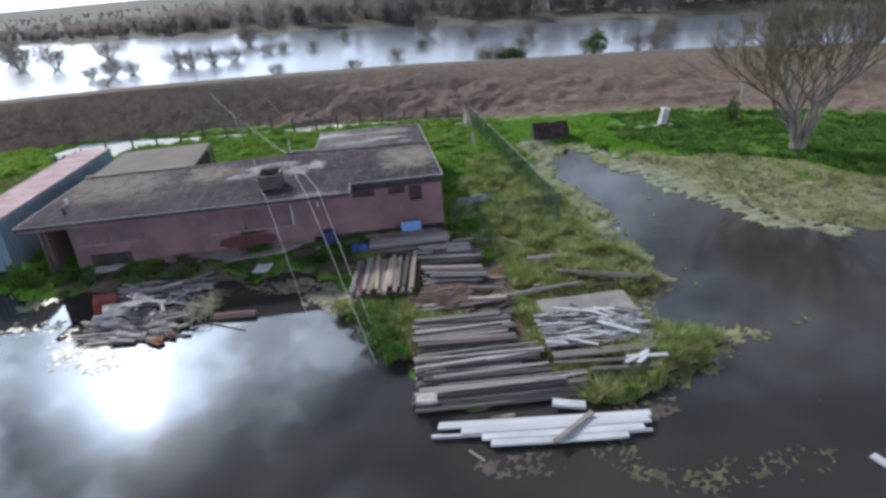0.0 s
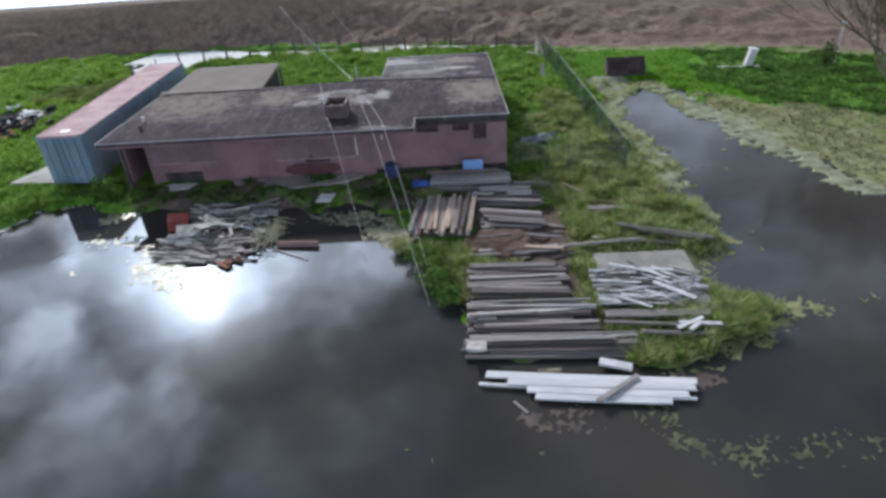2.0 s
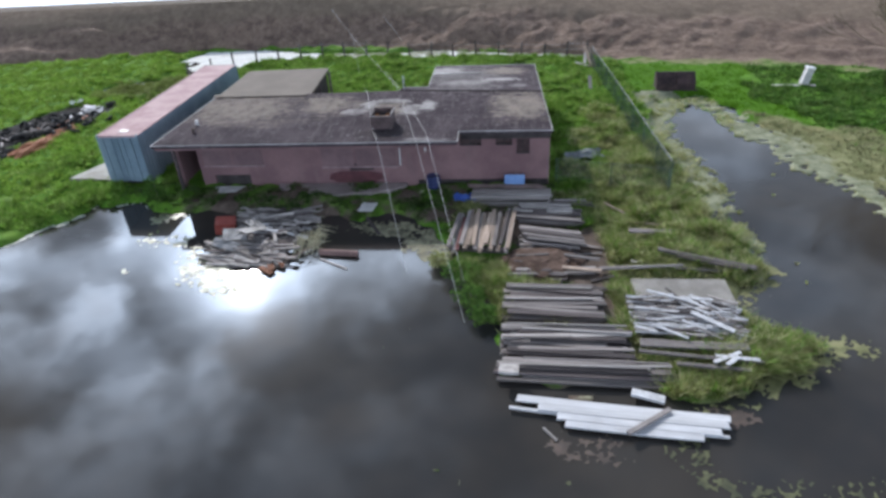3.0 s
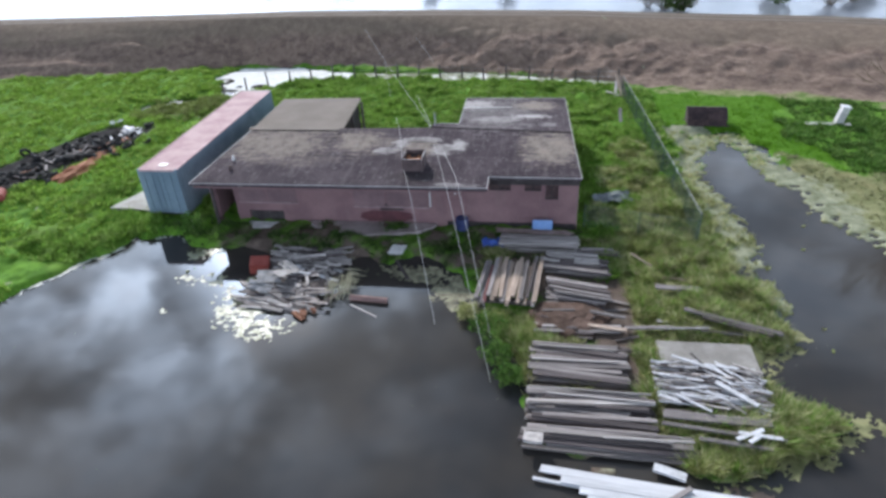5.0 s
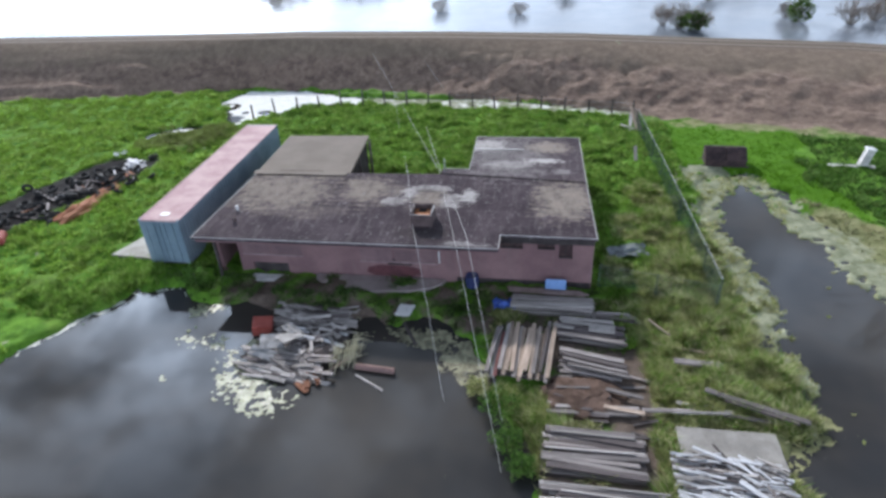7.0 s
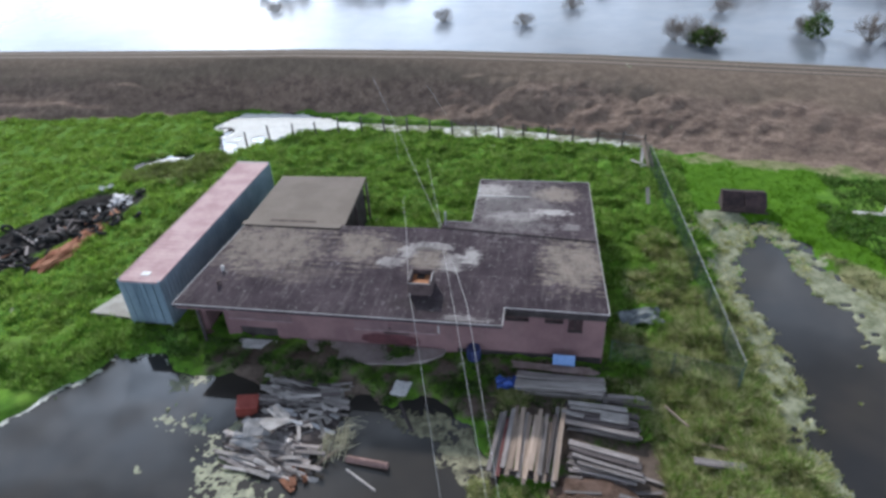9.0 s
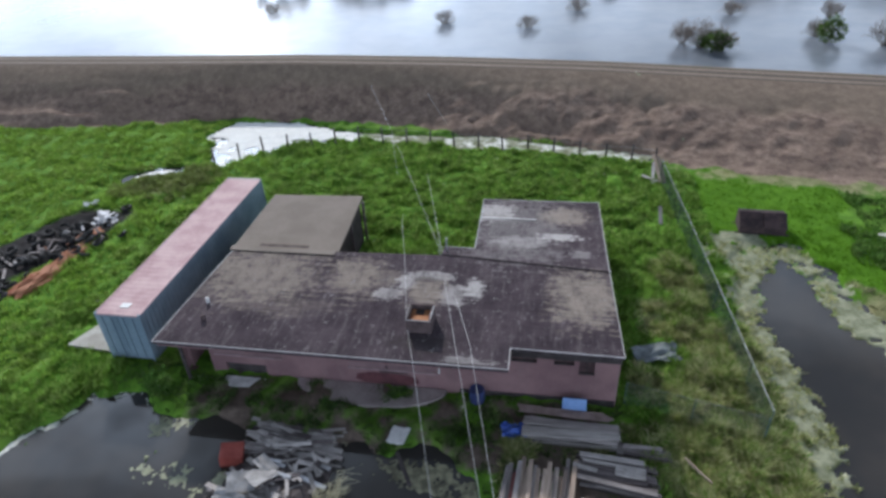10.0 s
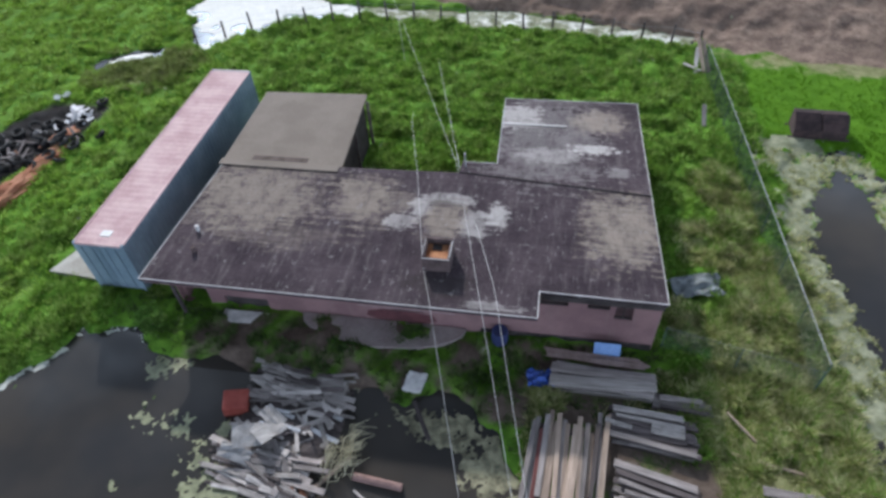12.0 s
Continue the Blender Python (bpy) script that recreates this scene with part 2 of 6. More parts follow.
def roof_felt():
    k = Nodes("roof_felt")
    warp = k.noise(0.9, 5, 0.65)
    down = k.noise(1.0, 6, 0.7, stretch=(4.2, 0.6, 1.0))
    fine = k.noise(9, 5, 0.7)
    sep = k.n.new("ShaderNodeSeparateXYZ")
    k.l.new(k.co, sep.inputs[0])
    c = k.mix(k.ramp(warp, 0.3, 0.7), (0.037, 0.0275, 0.034), (0.076, 0.0585, 0.067))
    c = k.mix(k.ramp(down, 0.48, 0.70, 0.0, 0.65), c, (0.12, 0.101, 0.105))

    patch = k.noise(1.3, 5, 0.65)
    smear = k.noise(1.0, 6, 0.7, stretch=(0.7, 5.5, 1.0))
    worn_off = k.ramp(k.noise(1.0, 6, 0.75, stretch=(2.2, 1.3, 1.0)), 0.32, 0.56, 0.4, 1.0)
    crumb = k.noise(4.5, 5, 0.75)

    def stain_shade(cx, cy, rx, ry, power, soft):
        dx = k.math("POWER", k.math("ABSOLUTE", k.math("DIVIDE", k.math("SUBTRACT", sep.outputs[0], cx), rx)), power)
        dy = k.math("POWER", k.math("ABSOLUTE", k.math("DIVIDE", k.math("SUBTRACT", sep.outputs[1], cy), ry)), power)
        d = k.math("POWER", k.math("ADD", dx, dy), 1.0 / power)
        d = k.math("ADD", d, k.math("MULTIPLY", k.math("SUBTRACT", smear, 0.5), 2.2))
        d = k.math("ADD", d, k.math("MULTIPLY", k.math("SUBTRACT", patch, 0.5), 1.5))
        d = k.math("ADD", d, k.math("MULTIPLY", k.math("SUBTRACT", crumb, 0.5), 2.4))
        return k.math("MULTIPLY", k.ramp(d, 1.0 - soft, 1.0 + soft, 1.0, 0.0), worn_off)

    tan, white, dark = (0.26, 0.22, 0.188), (0.50, 0.475, 0.46), (0.045, 0.037, 0.038)
    for cx, cy, rx, ry, col, power, f in ROOF_STAINS_SHADOW:
        c = k.mix(k.math("MULTIPLY", stain_shade(cx, cy, rx, ry, power, (0.42, 0.2, 0.4)[col]), f), c, (tan, white, dark)[col])
    c = k.mix(k.ramp(k.noise(2.6, 6, 0.8), 0.59, 0.66, 0.0, 0.5), c, (0.33, 0.31, 0.305))
    c = k.mix(k.ramp(k.noise(1.0, 5, 0.7, stretch=(9.0, 2.0, 1.0)), 0.60, 0.70, 0.0, 0.5), c, (0.27, 0.25, 0.25))
    # laps of the felt
    lap = k.math("ABSOLUTE", k.math("SUBTRACT", k.math("FRACT", k.math("MULTIPLY", k.math("ADD", sep.outputs[1], k.math("MULTIPLY", warp, 0.08)), 1.06)), 0.5))
    c = k.mix(k.ramp(lap, 0.455, 0.49, 0.0, 0.18), c, (0.035, 0.03, 0.03))
    c = k.scaled(c, k.math("ADD", k.math("MULTIPLY", fine, 0.8), 0.6))
    return k.done(c, 0.95, k.math("ADD", fine, k.math("MULTIPLY", k.ramp(lap, 0.44, 0.5), -0.6)), 0.015, spec=0.1)


# centre, radii, tone, squareness, strength
ROOF_STAINS_SHADOW = [(-15.8, 32.4, 2.3, 1.7, 0, 3.0, 0.8), (-14.6, 30.6, 2.4, 0.7, 0, 2.0, 0.2), (-11.8, 32.6, 0.95, 1.3, 0, 2.5, 0.85), (-10.4, 32.6, 0.8, 0.5, 0, 2.0, 0.5),
               (-8.6, 33.0, 0.95, 0.35, 1, 2.0, 0.55), (-10.0, 31.7, 0.6, 0.35, 1, 2.0, 0.55), (-9.5, 32.4, 0.45, 0.5, 1, 2.0, 0.62), (-7.5, 31.8, 0.55, 0.65, 1, 2.0, 0.55), (-6.7, 32.3, 0.4, 0.6, 1, 2.0, 0.7), (-8.6, 31.9, 0.75, 0.85, 0, 2.0, 0.85), (-8.7, 32.75, 0.5, 0.2, 2, 2.0, 0.6),
               (-2.35, 32.1, 1.15, 1.5, 0, 4.0, 0.95), (-5.2, 37.4, 2.0, 3.0, 1, 3.0, 0.22), (-6.5, 38.9, 0.85, 0.9, 1, 4.0, 0.6), (-3.0, 38.9, 1.1, 0.8, 0, 3.0, 0.85),
               (-3.35, 36.7, 0.8, 0.3, 1, 3.0, 0.75), (-4.9, 36.1, 1.3, 0.5, 1, 2.0, 0.35), (-2.4, 35.2, 0.5, 0.3, 1, 2.0, 0.3), (-6.5, 28.3, 0.9, 0.2, 1, 2.0, 0.4),
               # first dark oval paints the shadow the chimney casts on the roof
               (-8.2, 28.9, 1.0, 0.5, 2, 2.0, 0.8), (-17.6, 33.2, 0.6, 0.4, 0, 2.0, 0.6)]
M_WALL, M_ROOF = wall_paint(), roof_felt()
M_LEAN_ROOF = worn("brown_felt", (0.175, 0.146, 0.122), (0.21, 0.177, 0.15), 0.6, 20, 0.95)
M_CONT_TOP = worn("faded_red_container_roof", (0.45, 0.295, 0.30), (0.57, 0.41, 0.41), 0.8, 14, 0.95)
M_CONT_SIDE = worn("blue_grey_container_paint", (0.14, 0.20, 0.25), (0.20, 0.27, 0.32), 0.7, 12, 0.55)


def ground_cover():
    """Grass, bare earth, dry scum and mud, told apart by what grows where."""
    k = Nodes("ground_cover")
    a, b, f = k.noise(0.25, 4, 0.6), k.noise(1.6, 5, 0.65), k.noise(8, 4, 0.7)
    grass = k.mix(k.ramp(b, 0.3, 0.7), (0.062, 0.15, 0.018), (0.135, 0.28, 0.034))
    grass = k.mix(k.ramp(a, 0.5, 0.68, 0.0, 0.5), grass, (0.13, 0.17, 0.045))
    lawn = k.mix(k.ramp(b, 0.3, 0.7), (0.058, 0.150, 0.008), (0.085, 0.20, 0.012))
    dry = k.mix(k.ramp(b, 0.3, 0.7), (0.14, 0.155, 0.065), (0.26, 0.26, 0.135))
    dry = k.mix(k.ramp(k.noise(0.6, 5, 0.65), 0.50, 0.66, 0.0, 0.35), dry, (0.23, 0.19, 0.09))
    earth = k.mix(k.ramp(b, 0.35, 0.65), (0.178, 0.128, 0.104), (0.275, 0.203, 0.162))
    earth = k.mix(k.ramp(a, 0.42, 0.62, 0.0, 0.5), earth, (0.20, 0.145, 0.115))
    earth = k.mix(k.ramp(k.noise(0.7, 6, 0.7), 0.50, 0.60, 0.0, 0.62), earth, (0.105, 0.074, 0.064))
    earth = k.mix(k.ramp(k.noise(2.4, 5, 0.75), 0.50, 0.62, 0.0, 0.6), earth, (0.115, 0.082, 0.068))
    earth = k.mix(k.ramp(k.noise(1.9, 6, 0.8), 0.60, 0.68, 0.0, 0.5), earth, (0.30, 0.245, 0.20))
    earth = k.mix(k.ramp(k.math("ADD", k.attr("slope"), k.math("MULTIPLY", k.math("SUBTRACT", a, 0.5), 0.5)), 0.5, 0.7, 0.0, 0.7), earth, k.mix(k.ramp(b, 0.3, 0.7), (0.17, 0.132, 0.10), (0.23, 0.18, 0.138)))
    brown = k.mix(k.ramp(b, 0.3, 0.7), (0.13, 0.12, 0.095), (0.20, 0.19, 0.15))
    scum = k.mix(k.ramp(b, 0.3, 0.7), (0.15, 0.165, 0.10), (0.33, 0.34, 0.24))
    mud = k.mix(k.ramp(b, 0.3, 0.7), (0.028, 0.026, 0.022), (0.06, 0.055, 0.045))
    road = k.mix(k.ramp(f, 0.3, 0.7), (0.085, 0.068, 0.055), (0.13, 0.105, 0.085))
    track = k.mix(k.ramp(f, 0.3, 0.7), (0.19, 0.15, 0.12), (0.25, 0.20, 0.165))
    bark = k.mix(k.ramp(b, 0.3, 0.7), (0.09, 0.068, 0.056), (0.165, 0.128, 0.106))
    edge = k.math("MULTIPLY", k.math("SUBTRACT", b, 0.5), 0.7)

    # white ground colour that paints bright sky reflected in ditch and puddles
    sky_white = k.mix(k.ramp(b, 0.3, 0.7), (0.74, 0.75, 0.73), (0.84, 0.84, 0.82))

    def where(name):
        return k.ramp(k.math("ADD", k.attr(name), edge), 0.35, 0.65)

    c = k.mix(where("lawn"), grass, lawn)
    c = k.mix(where("dry"), c, dry)
    c = k.mix(where("earth"), c, earth)
    c = k.mix(where("mulch"), c, bark)
    c = k.mix(where("road"), c, road)
    c = k.mix(where("rut"), c, track)
    c = k.mix(where("far"), c, brown)
    c = k.mix(where("scum"), c, scum)
    c = k.mix(where("mud"), c, mud)
    c = k.mix(where("dump_dark"), c, k.mix(k.ramp(b, 0.3, 0.7), (0.012, 0.012, 0.014), (0.03, 0.027, 0.027)))
    c = k.mix(where("sky_white"), c, sky_white)
    c = k.scaled(c, k.math("ADD", k.math("MULTIPLY", f, 0.8), 0.6))
    return k.done(c, 0.95, k.math("ADD", b, k.math("MULTIPLY", f, 0.4)), 0.06, spec=0.1)


def water_surface(name="murky_flood_water", rough=0.045, wave=0.004, silt=((0.031, 0.031, 0.032), (0.055, 0.049, 0.043))):
    k = Nodes(name)
    tint = k.noise(0.12, 4, 0.6)
    c = k.mix(k.ramp(tint, 0.35, 0.65), *silt)
    ripple = k.noise(0.8, 3, 0.5)
    mat = k.done(c, rough, ripple, wave, spec=0.5)
    k.bsdf.inputs["IOR"].default_value = 1.33
    return mat


def blades(name, a, b, tip, through_light=0.45):
    k = Nodes(name)
    r = k.island()
    big = k.noise(0.35, 3, 0.6)
    c = k.mix(k.ramp(k.math("ADD", k.math("MULTIPLY", r, 0.5), k.math("MULTIPLY", big, 0.6)), 0.2, 0.85), a, b)
    c = k.mix(k.ramp(k.math("ADD", k.noise(1.3, 4, 0.65), k.math("MULTIPLY", k.math("SUBTRACT", r, 0.5), 0.25)), 0.50, 0.68, 0.0, 0.6), c, tip)
    c = k.mix(k.ramp(k.math("FRACT", k.math("MULTIPLY", r, 13.7)), 0.8, 1.0, 0.0, 0.75), c, tip)
    c = k.scaled(c, k.ramp(k.noise(2.3, 3, 0.6), 0.36, 0.6, 0.76, 1.2))
    mat = k.done(c, 0.7, spec=0.15)
    if through_light:
        thin = k.n.new("ShaderNodeBsdfTranslucent")
        k.put(k.scaled(c, 1.25), thin.inputs["Color"])
        both = k.n.new("ShaderNodeMixShader")
        both.inputs[0].default_value = through_light
        k.l.new(k.bsdf.outputs[0], both.inputs[1])
        k.l.new(thin.outputs[0], both.inputs[2])
        k.l.new(both.outputs[0], k.n["Material Output"].inputs["Surface"])
    return mat


M_GROUND, M_WATER, M_RIVER = ground_cover(), water_surface(), water_surface("rippled_river", 0.2, 0.02, ((0.13, 0.15, 0.18), (0.17, 0.185, 0.21)))
M_GRASS = blades("lush_grass", (0.085, 0.17, 0.026), (0.185, 0.33, 0.052), (0.29, 0.38, 0.12))
M_MEADOW = blades("bright_meadow_grass", (0.11, 0.205, 0.028), (0.225, 0.375, 0.058), (0.31, 0.40, 0.12))
M_LAWN = blades("lawn_grass", (0.060, 0.160, 0.008), (0.092, 0.215, 0.012), (0.11, 0.22, 0.018))
M_OLIVE = blades("olive_weeds", (0.10, 0.14, 0.035), (0.20, 0.25, 0.075), (0.30, 0.31, 0.15))
M_DEEP = blades("deep_green_weeds", (0.045, 0.105, 0.02), (0.095, 0.20, 0.036), (0.18, 0.25, 0.075))
# darker copy of the grass colour, painting in the house's shade
M_SHADE_GRASS = blades("shade_darkened_grass", (0.036, 0.075, 0.022), (0.085, 0.14, 0.04), (0.12, 0.15, 0.06), 0.3)
M_DULL = blades("dull_drowned_grass", (0.11, 0.125, 0.06), (0.20, 0.21, 0.11), (0.30, 0.28, 0.17))
M_WEED = blades("yellowing_grass", (0.17, 0.21, 0.07), (0.39, 0.405, 0.17), (0.64, 0.59, 0.39))


# ---- building helpers ----
def thing(name, at, label, category, group="", rz=0.0):
    ob = new(name)
    ob.matrix_world = pose(*at, 0, 0, rz)
    ob.empty_display_size = 0.2
    return tagged(ob, label, category, group)


def mesh_of(name, bm, mat):
    me = bpy.data.meshes.new(name)
    bm.to_mesh(me)
    bm.free()
    me.materials.append(mat)
    return me


def part(name, bm, mat, parent=None, label="", at=None):
    ob = new(name, mesh_of(name, bm, mat) if isinstance(bm, bmesh.types.BMesh) else bm)
    if parent is not None:
        ob.parent = parent
    if at is not None:
        ob.matrix_basis = at
    return tagged(ob, label)


def box(x0, x1, y0, y1, z0, z1, bevel=0.0, bm=None):
    bm = bm or bmesh.new()
    got = bmesh.ops.create_cube(bm, size=1, matrix=Matrix.LocRotScale(((x0 + x1) / 2, (y0 + y1) / 2, (z0 + z1) / 2), None, (x1 - x0, y1 - y0, z1 - z0)))
    if bevel:
        edges = list({e for v in got["verts"] for e in v.link_edges})
        bmesh.ops.bevel(bm, geom=edges, offset=bevel, segments=1, affect="EDGES")
    return bm


def tube(points, radius, sides=6, bm=None, ends=True):
    """A tube along points; radius: one number, or one for each point."""
    bm = bm or bmesh.new()
    pts = [Vector(p) for p in points]
    rad = radius if isinstance(radius, (list, tuple)) else [radius] * len(pts)
    rings = []
    for i, p in enumerate(pts):
        d = (pts[min(i + 1, len(pts) - 1)] - pts[max(i - 1, 0)]).normalized()
        u = d.cross(Vector((0.31, 0.17, 0.93))).normalized()
        v = d.cross(u)
        rings.append([bm.verts.new(p + (u * math.cos(2 * math.pi * s / sides) + v * math.sin(2 * math.pi * s / sides)) * rad[i]) for s in range(sides)])
    for a, b in zip(rings, rings[1:]):
        for s in range(sides):
            bm.faces.new((a[s], a[(s + 1) % sides], b[(s + 1) % sides], b[s]))
    if ends:
        bm.faces.new(rings[0][::-1])
        bm.faces.new(rings[-1])
    return bm


def prism(outline, z0, z1, bm=None):
    bm = bm or bmesh.new()
    lo = [bm.verts.new((x, y, z0)) for x, y in outline]
    hi = [bm.verts.new((x, y, z1)) for x, y in outline]
    bm.faces.new(lo[::-1])
    bm.faces.new(hi)
    for i in range(len(lo)):
        j = (i + 1) % len(lo)
        bm.faces.new((lo[i], lo[j], hi[j], hi[i]))
    return bm


def raw(name, verts, faces, mat, smooth=False):
    me = bpy.data.meshes.new(name)
    me.from_pydata([tuple(v) for v in verts], [], [tuple(f) for f in faces])
    if smooth:
        me.polygons.foreach_set("use_smooth", [True] * len(me.polygons))
    me.materials.append(mat)
    return me


# ---- the land ----
LAND = [(-400, -300), (-60, -60), (-33, 0), (-27.5, 14), (-24.3, 21.5), (-23.2, 24.0), (-21.4, 27.0), (-19.6, 27.2), (-18.3, 26.5), (-16.0, 26.7), (-14.5, 26.2),
        (-12.5, 26.0), (-10.2, 25.8), (-8.6, 26.0), (-7.2, 25.9), (-6.0, 25.0), (-5.4, 23.6), (-5.5, 22.2), (-4.3, 20.8), (-3.7, 19.5), (-3.5, 18.0), (-3.5, 16.5), (-2.2, 16.2),
        (0.6, 16.1), (2.2, 15.5), (3.4, 15.9), (4.2, 16.6), (5.1, 17.3), (5.9, 17.6), (6.7, 18.2), (6.3, 18.9), (5.5, 19.4), (4.8, 20.0), (5.3, 20.7), (6.0, 21.3), (6.6, 22.2), (5.8, 23.6), (5.3, 25.0), (5.7, 28.5), (5.2, 31.5), (4.8, 35.0), (5.4, 38.4), (6.2, 40.6),
        (8.2, 40.8), (9.2, 39.0), (9.8, 36.3), (10.6, 31.5), (11.6, 28.8), (12.6, 25.8), (15.0, 23.4), (20, 21.8), (30, 21.0), (60, 14), (400, -100), (900, 900), (-900, 900)]
DITCH = [(-29.4, 52.7), (-29.1, 54.6), (-28.3, 55.9), (-26.0, 56.3), (-23.5, 56.0), (-21.4, 55.3), (-19.3, 54.6), (-15.2, 54.3), (-9.6, 54.2), (-5.4, 53.5), (-1.1, 52.4), (2.6, 51.5),
         (2.5, 50.6), (-1.1, 51.3), (-5.3, 51.8), (-10.7, 52.7), (-14.9, 53.1), (-19.3, 53.3), (-21.7, 52.5), (-23.9, 51.2), (-25.0, 49.7), (-26.0, 48.2), (-26.9, 48.6), (-27.4, 50.7)]


def signed(poly, X, Y):
    """Distance to a polygon's edge, positive inside."""
    best, inside = np.full(X.shape, 1e9), np.zeros(X.shape, bool)
    for (x0, y0), (x1, y1) in zip(poly, poly[1:] + poly[:1]):
        dx, dy = x1 - x0, y1 - y0
        s = np.clip(((X - x0) * dx + (Y - y0) * dy) / (dx * dx + dy * dy), 0, 1)
        best = np.minimum(best, np.hypot(X - x0 - s * dx, Y - y0 - s * dy))
        if dy:
            inside ^= ((y0 > Y) != (y1 > Y)) & (X < dx * (Y - y0) / dy + x0)
    return np.where(inside, best, -best)


def lumps(X, Y, size, seed):
    """Smooth random values, about -1 to 1."""
    rng = np.random.RandomState(seed)
    table = rng.uniform(-1, 1, (256, 256))
    x, y = X / size + 1000, Y / size + 1000
    i, j = np.floor(x).astype(int), np.floor(y).astype(int)
    u, v = x - i, y - j
    u, v = u * u * (3 - 2 * u), v * v * (3 - 2 * v)
    g = lambda p, q: table[p % 256, q % 256]
    return (g(i, j) * (1 - u) + g(i + 1, j) * u) * (1 - v) + (g(i, j + 1) * (1 - u) + g(i + 1, j + 1) * u) * v


def step(v, lo, hi):
    s = np.clip((v - lo) / (hi - lo), 0, 1)
    return s * s * (3 - 2 * s)


FOOT_X, FOOT_Y = [-300, -60, -46, -34, -28, -20, -13, -4, 5, 10, 16, 22, 28, 40, 60, 200], [66, 54.5, 54.0, 55.2, 57.0, 56.5, 55.6, 53.5, 50.8, 49.9, 48.6, 46.3, 42.0, 35.0, 28, 0]
CREST_X = [-300, -110, -60, -40, -25, -12, 0, 10, 20, 30, 42, 70, 200]
CREST_Y = [75, 63.8, 60.4, 60.2, 60.6, 60.7, 60.4, 60.0, 59.3, 56.3, 49.8, 37.8, 5]
CREST_Z = [2.95, 2.95, 3.08, 3.2, 3.22, 3.04, 2.78, 2.38, 2.11, 2.02, 1.92, 1.81, 1.7]
FAR_X, FAR_Y = [-900, -124, -60, -13, 20, 43, 80, 900], [420, 224, 190, 160, 132, 114, 96, 60]


def land_form(X, Y):
    """Height of the ground, and what covers it."""
    wob = 0.35 * lumps(X, Y, 1.3, 1) + 0.18 * lumps(X, Y, 0.5, 2) + 0.1 * lumps(X, Y, 0.25, 3)
    shore = signed(LAND, X, Y) + wob
    ditch = signed(DITCH, X, Y) + wob
    foot, crest = np.interp(X, FOOT_X, FOOT_Y), np.interp(X, CREST_X, CREST_Y)
    lev = (Y - foot) / (crest - foot)
    lev = lev + 0.5 * lumps(X, Y, 3, 5) / (crest - foot) * (1 - step(lev, 0.4, 0.85))
    beyond = Y - crest
    rise = np.clip(0.35 * step(lev, 0.0, 1.0) + 0.65 * np.clip(lev, 0, 1), 0, 1) * np.interp(X, CREST_X, CREST_Z) * (1 - step(beyond, 2.4, 8.0) * 1.35)
    rough = 0.17 * np.abs(lumps(X, Y, 1.1, 6)) - 0.05 + 0.08 * lumps(X, Y, 0.6, 17) + 0.06 * lumps(X, Y, 0.4, 7) + 0.1 * lumps(X, Y, 2.5, 8)
    flat_right = np.maximum(step(X, 7.0, 8.5) * step(Y, 18, 22), step(X, 4.2, 5.2) * step(Y, 38, 40))
    drowned = np.clip(step(X, 7.5, 9.0) * (1 - step(Y + 0.95 * (X - 9.8) - 36.6 + 1.1 * lumps(X, Y, 2.0, 31), -1.6, 1.6)), 0, 1)
    yard = step(X, -6.0, -4.8) * (1 - step(X, 1.2, 2.4)) * (1 - step(Y, 28, 29)) + np.exp(-((X - 2.8) / 2.0) ** 4 - ((Y - 20) / 2.0) ** 4)
    rough = rough * (1 - step(lev, 0.5, 0.9))
    base = 0.2 - 0.1 * yard - 0.15 * drowned * (1 + 0.3 * lumps(X, Y, 0.7, 33)) + rough * (1 - 0.8 * flat_right) * (1 - 0.75 * yard)
    land = np.minimum(step(shore, -0.5, 0.9), 1 - step(ditch, -0.6, 0.5))
    h = -0.55 + land * (0.55 + np.maximum(base, 0.04))
    h = h - 1.0 * np.exp(-((X + 30.2) / 1.3) ** 2 - ((Y - 46.7 - 0.5 * (X + 30.2)) / 0.7) ** 2) - 0.6 * np.exp(-((X + 28.9) / 0.5) ** 2 - ((Y - 47.1) / 0.25) ** 2) - 0.8 * np.exp(-((X + 55) / 5) ** 2 - ((Y - 53.5) / 1.0) ** 2)
    bank = step(lev, 0.02, 0.12) * (1 - 0.75 * step(lev + 0.15 * lumps(X, Y, 4, 16), 0.5, 0.7)) * (1 - step(lev, 0.72, 0.9))
    h = h + rise + bank * (0.2 * lumps(X, Y, 2.1, 9) + 0.13 * lumps(X, Y, 0.9, 10) + 0.05 * lumps(X, Y, 0.4, 14))
    far = Y - np.interp(X, FAR_X, FAR_Y)
    h = np.where(beyond > 8, np.maximum(np.minimum(h, -0.9), -0.9 + step(far, -6, 4) * 1.7), h)
    earth = step(lev + 0.08 * step(X, 1.0, 5.0) + 0.05 * lumps(X, Y, 1.3, 48), -0.10, 0.05) * (1 - step(beyond, -0.2, 0.4))
    road = step(beyond, -0.25, 0.15) * (1 - step(beyond, 2.2, 2.7))
    rut = road * (np.exp(-((beyond - 0.55) / 0.28) ** 2) + np.exp(-((beyond - 1.75) / 0.28) ** 2))
    earth = np.maximum(earth, step(beyond, 2.2, 2.7) * (1 - step(beyond, 8, 10)))
    # pale scum along the shallow edge of the channel and in drifts round the point
    drift = lumps(X, Y, 2.2, 11) + 0.7 * lumps(X, Y, 0.8, 12) + 0.5 * lumps(X, Y, 0.35, 13)
    east = step(X, 3.0, 4.5)
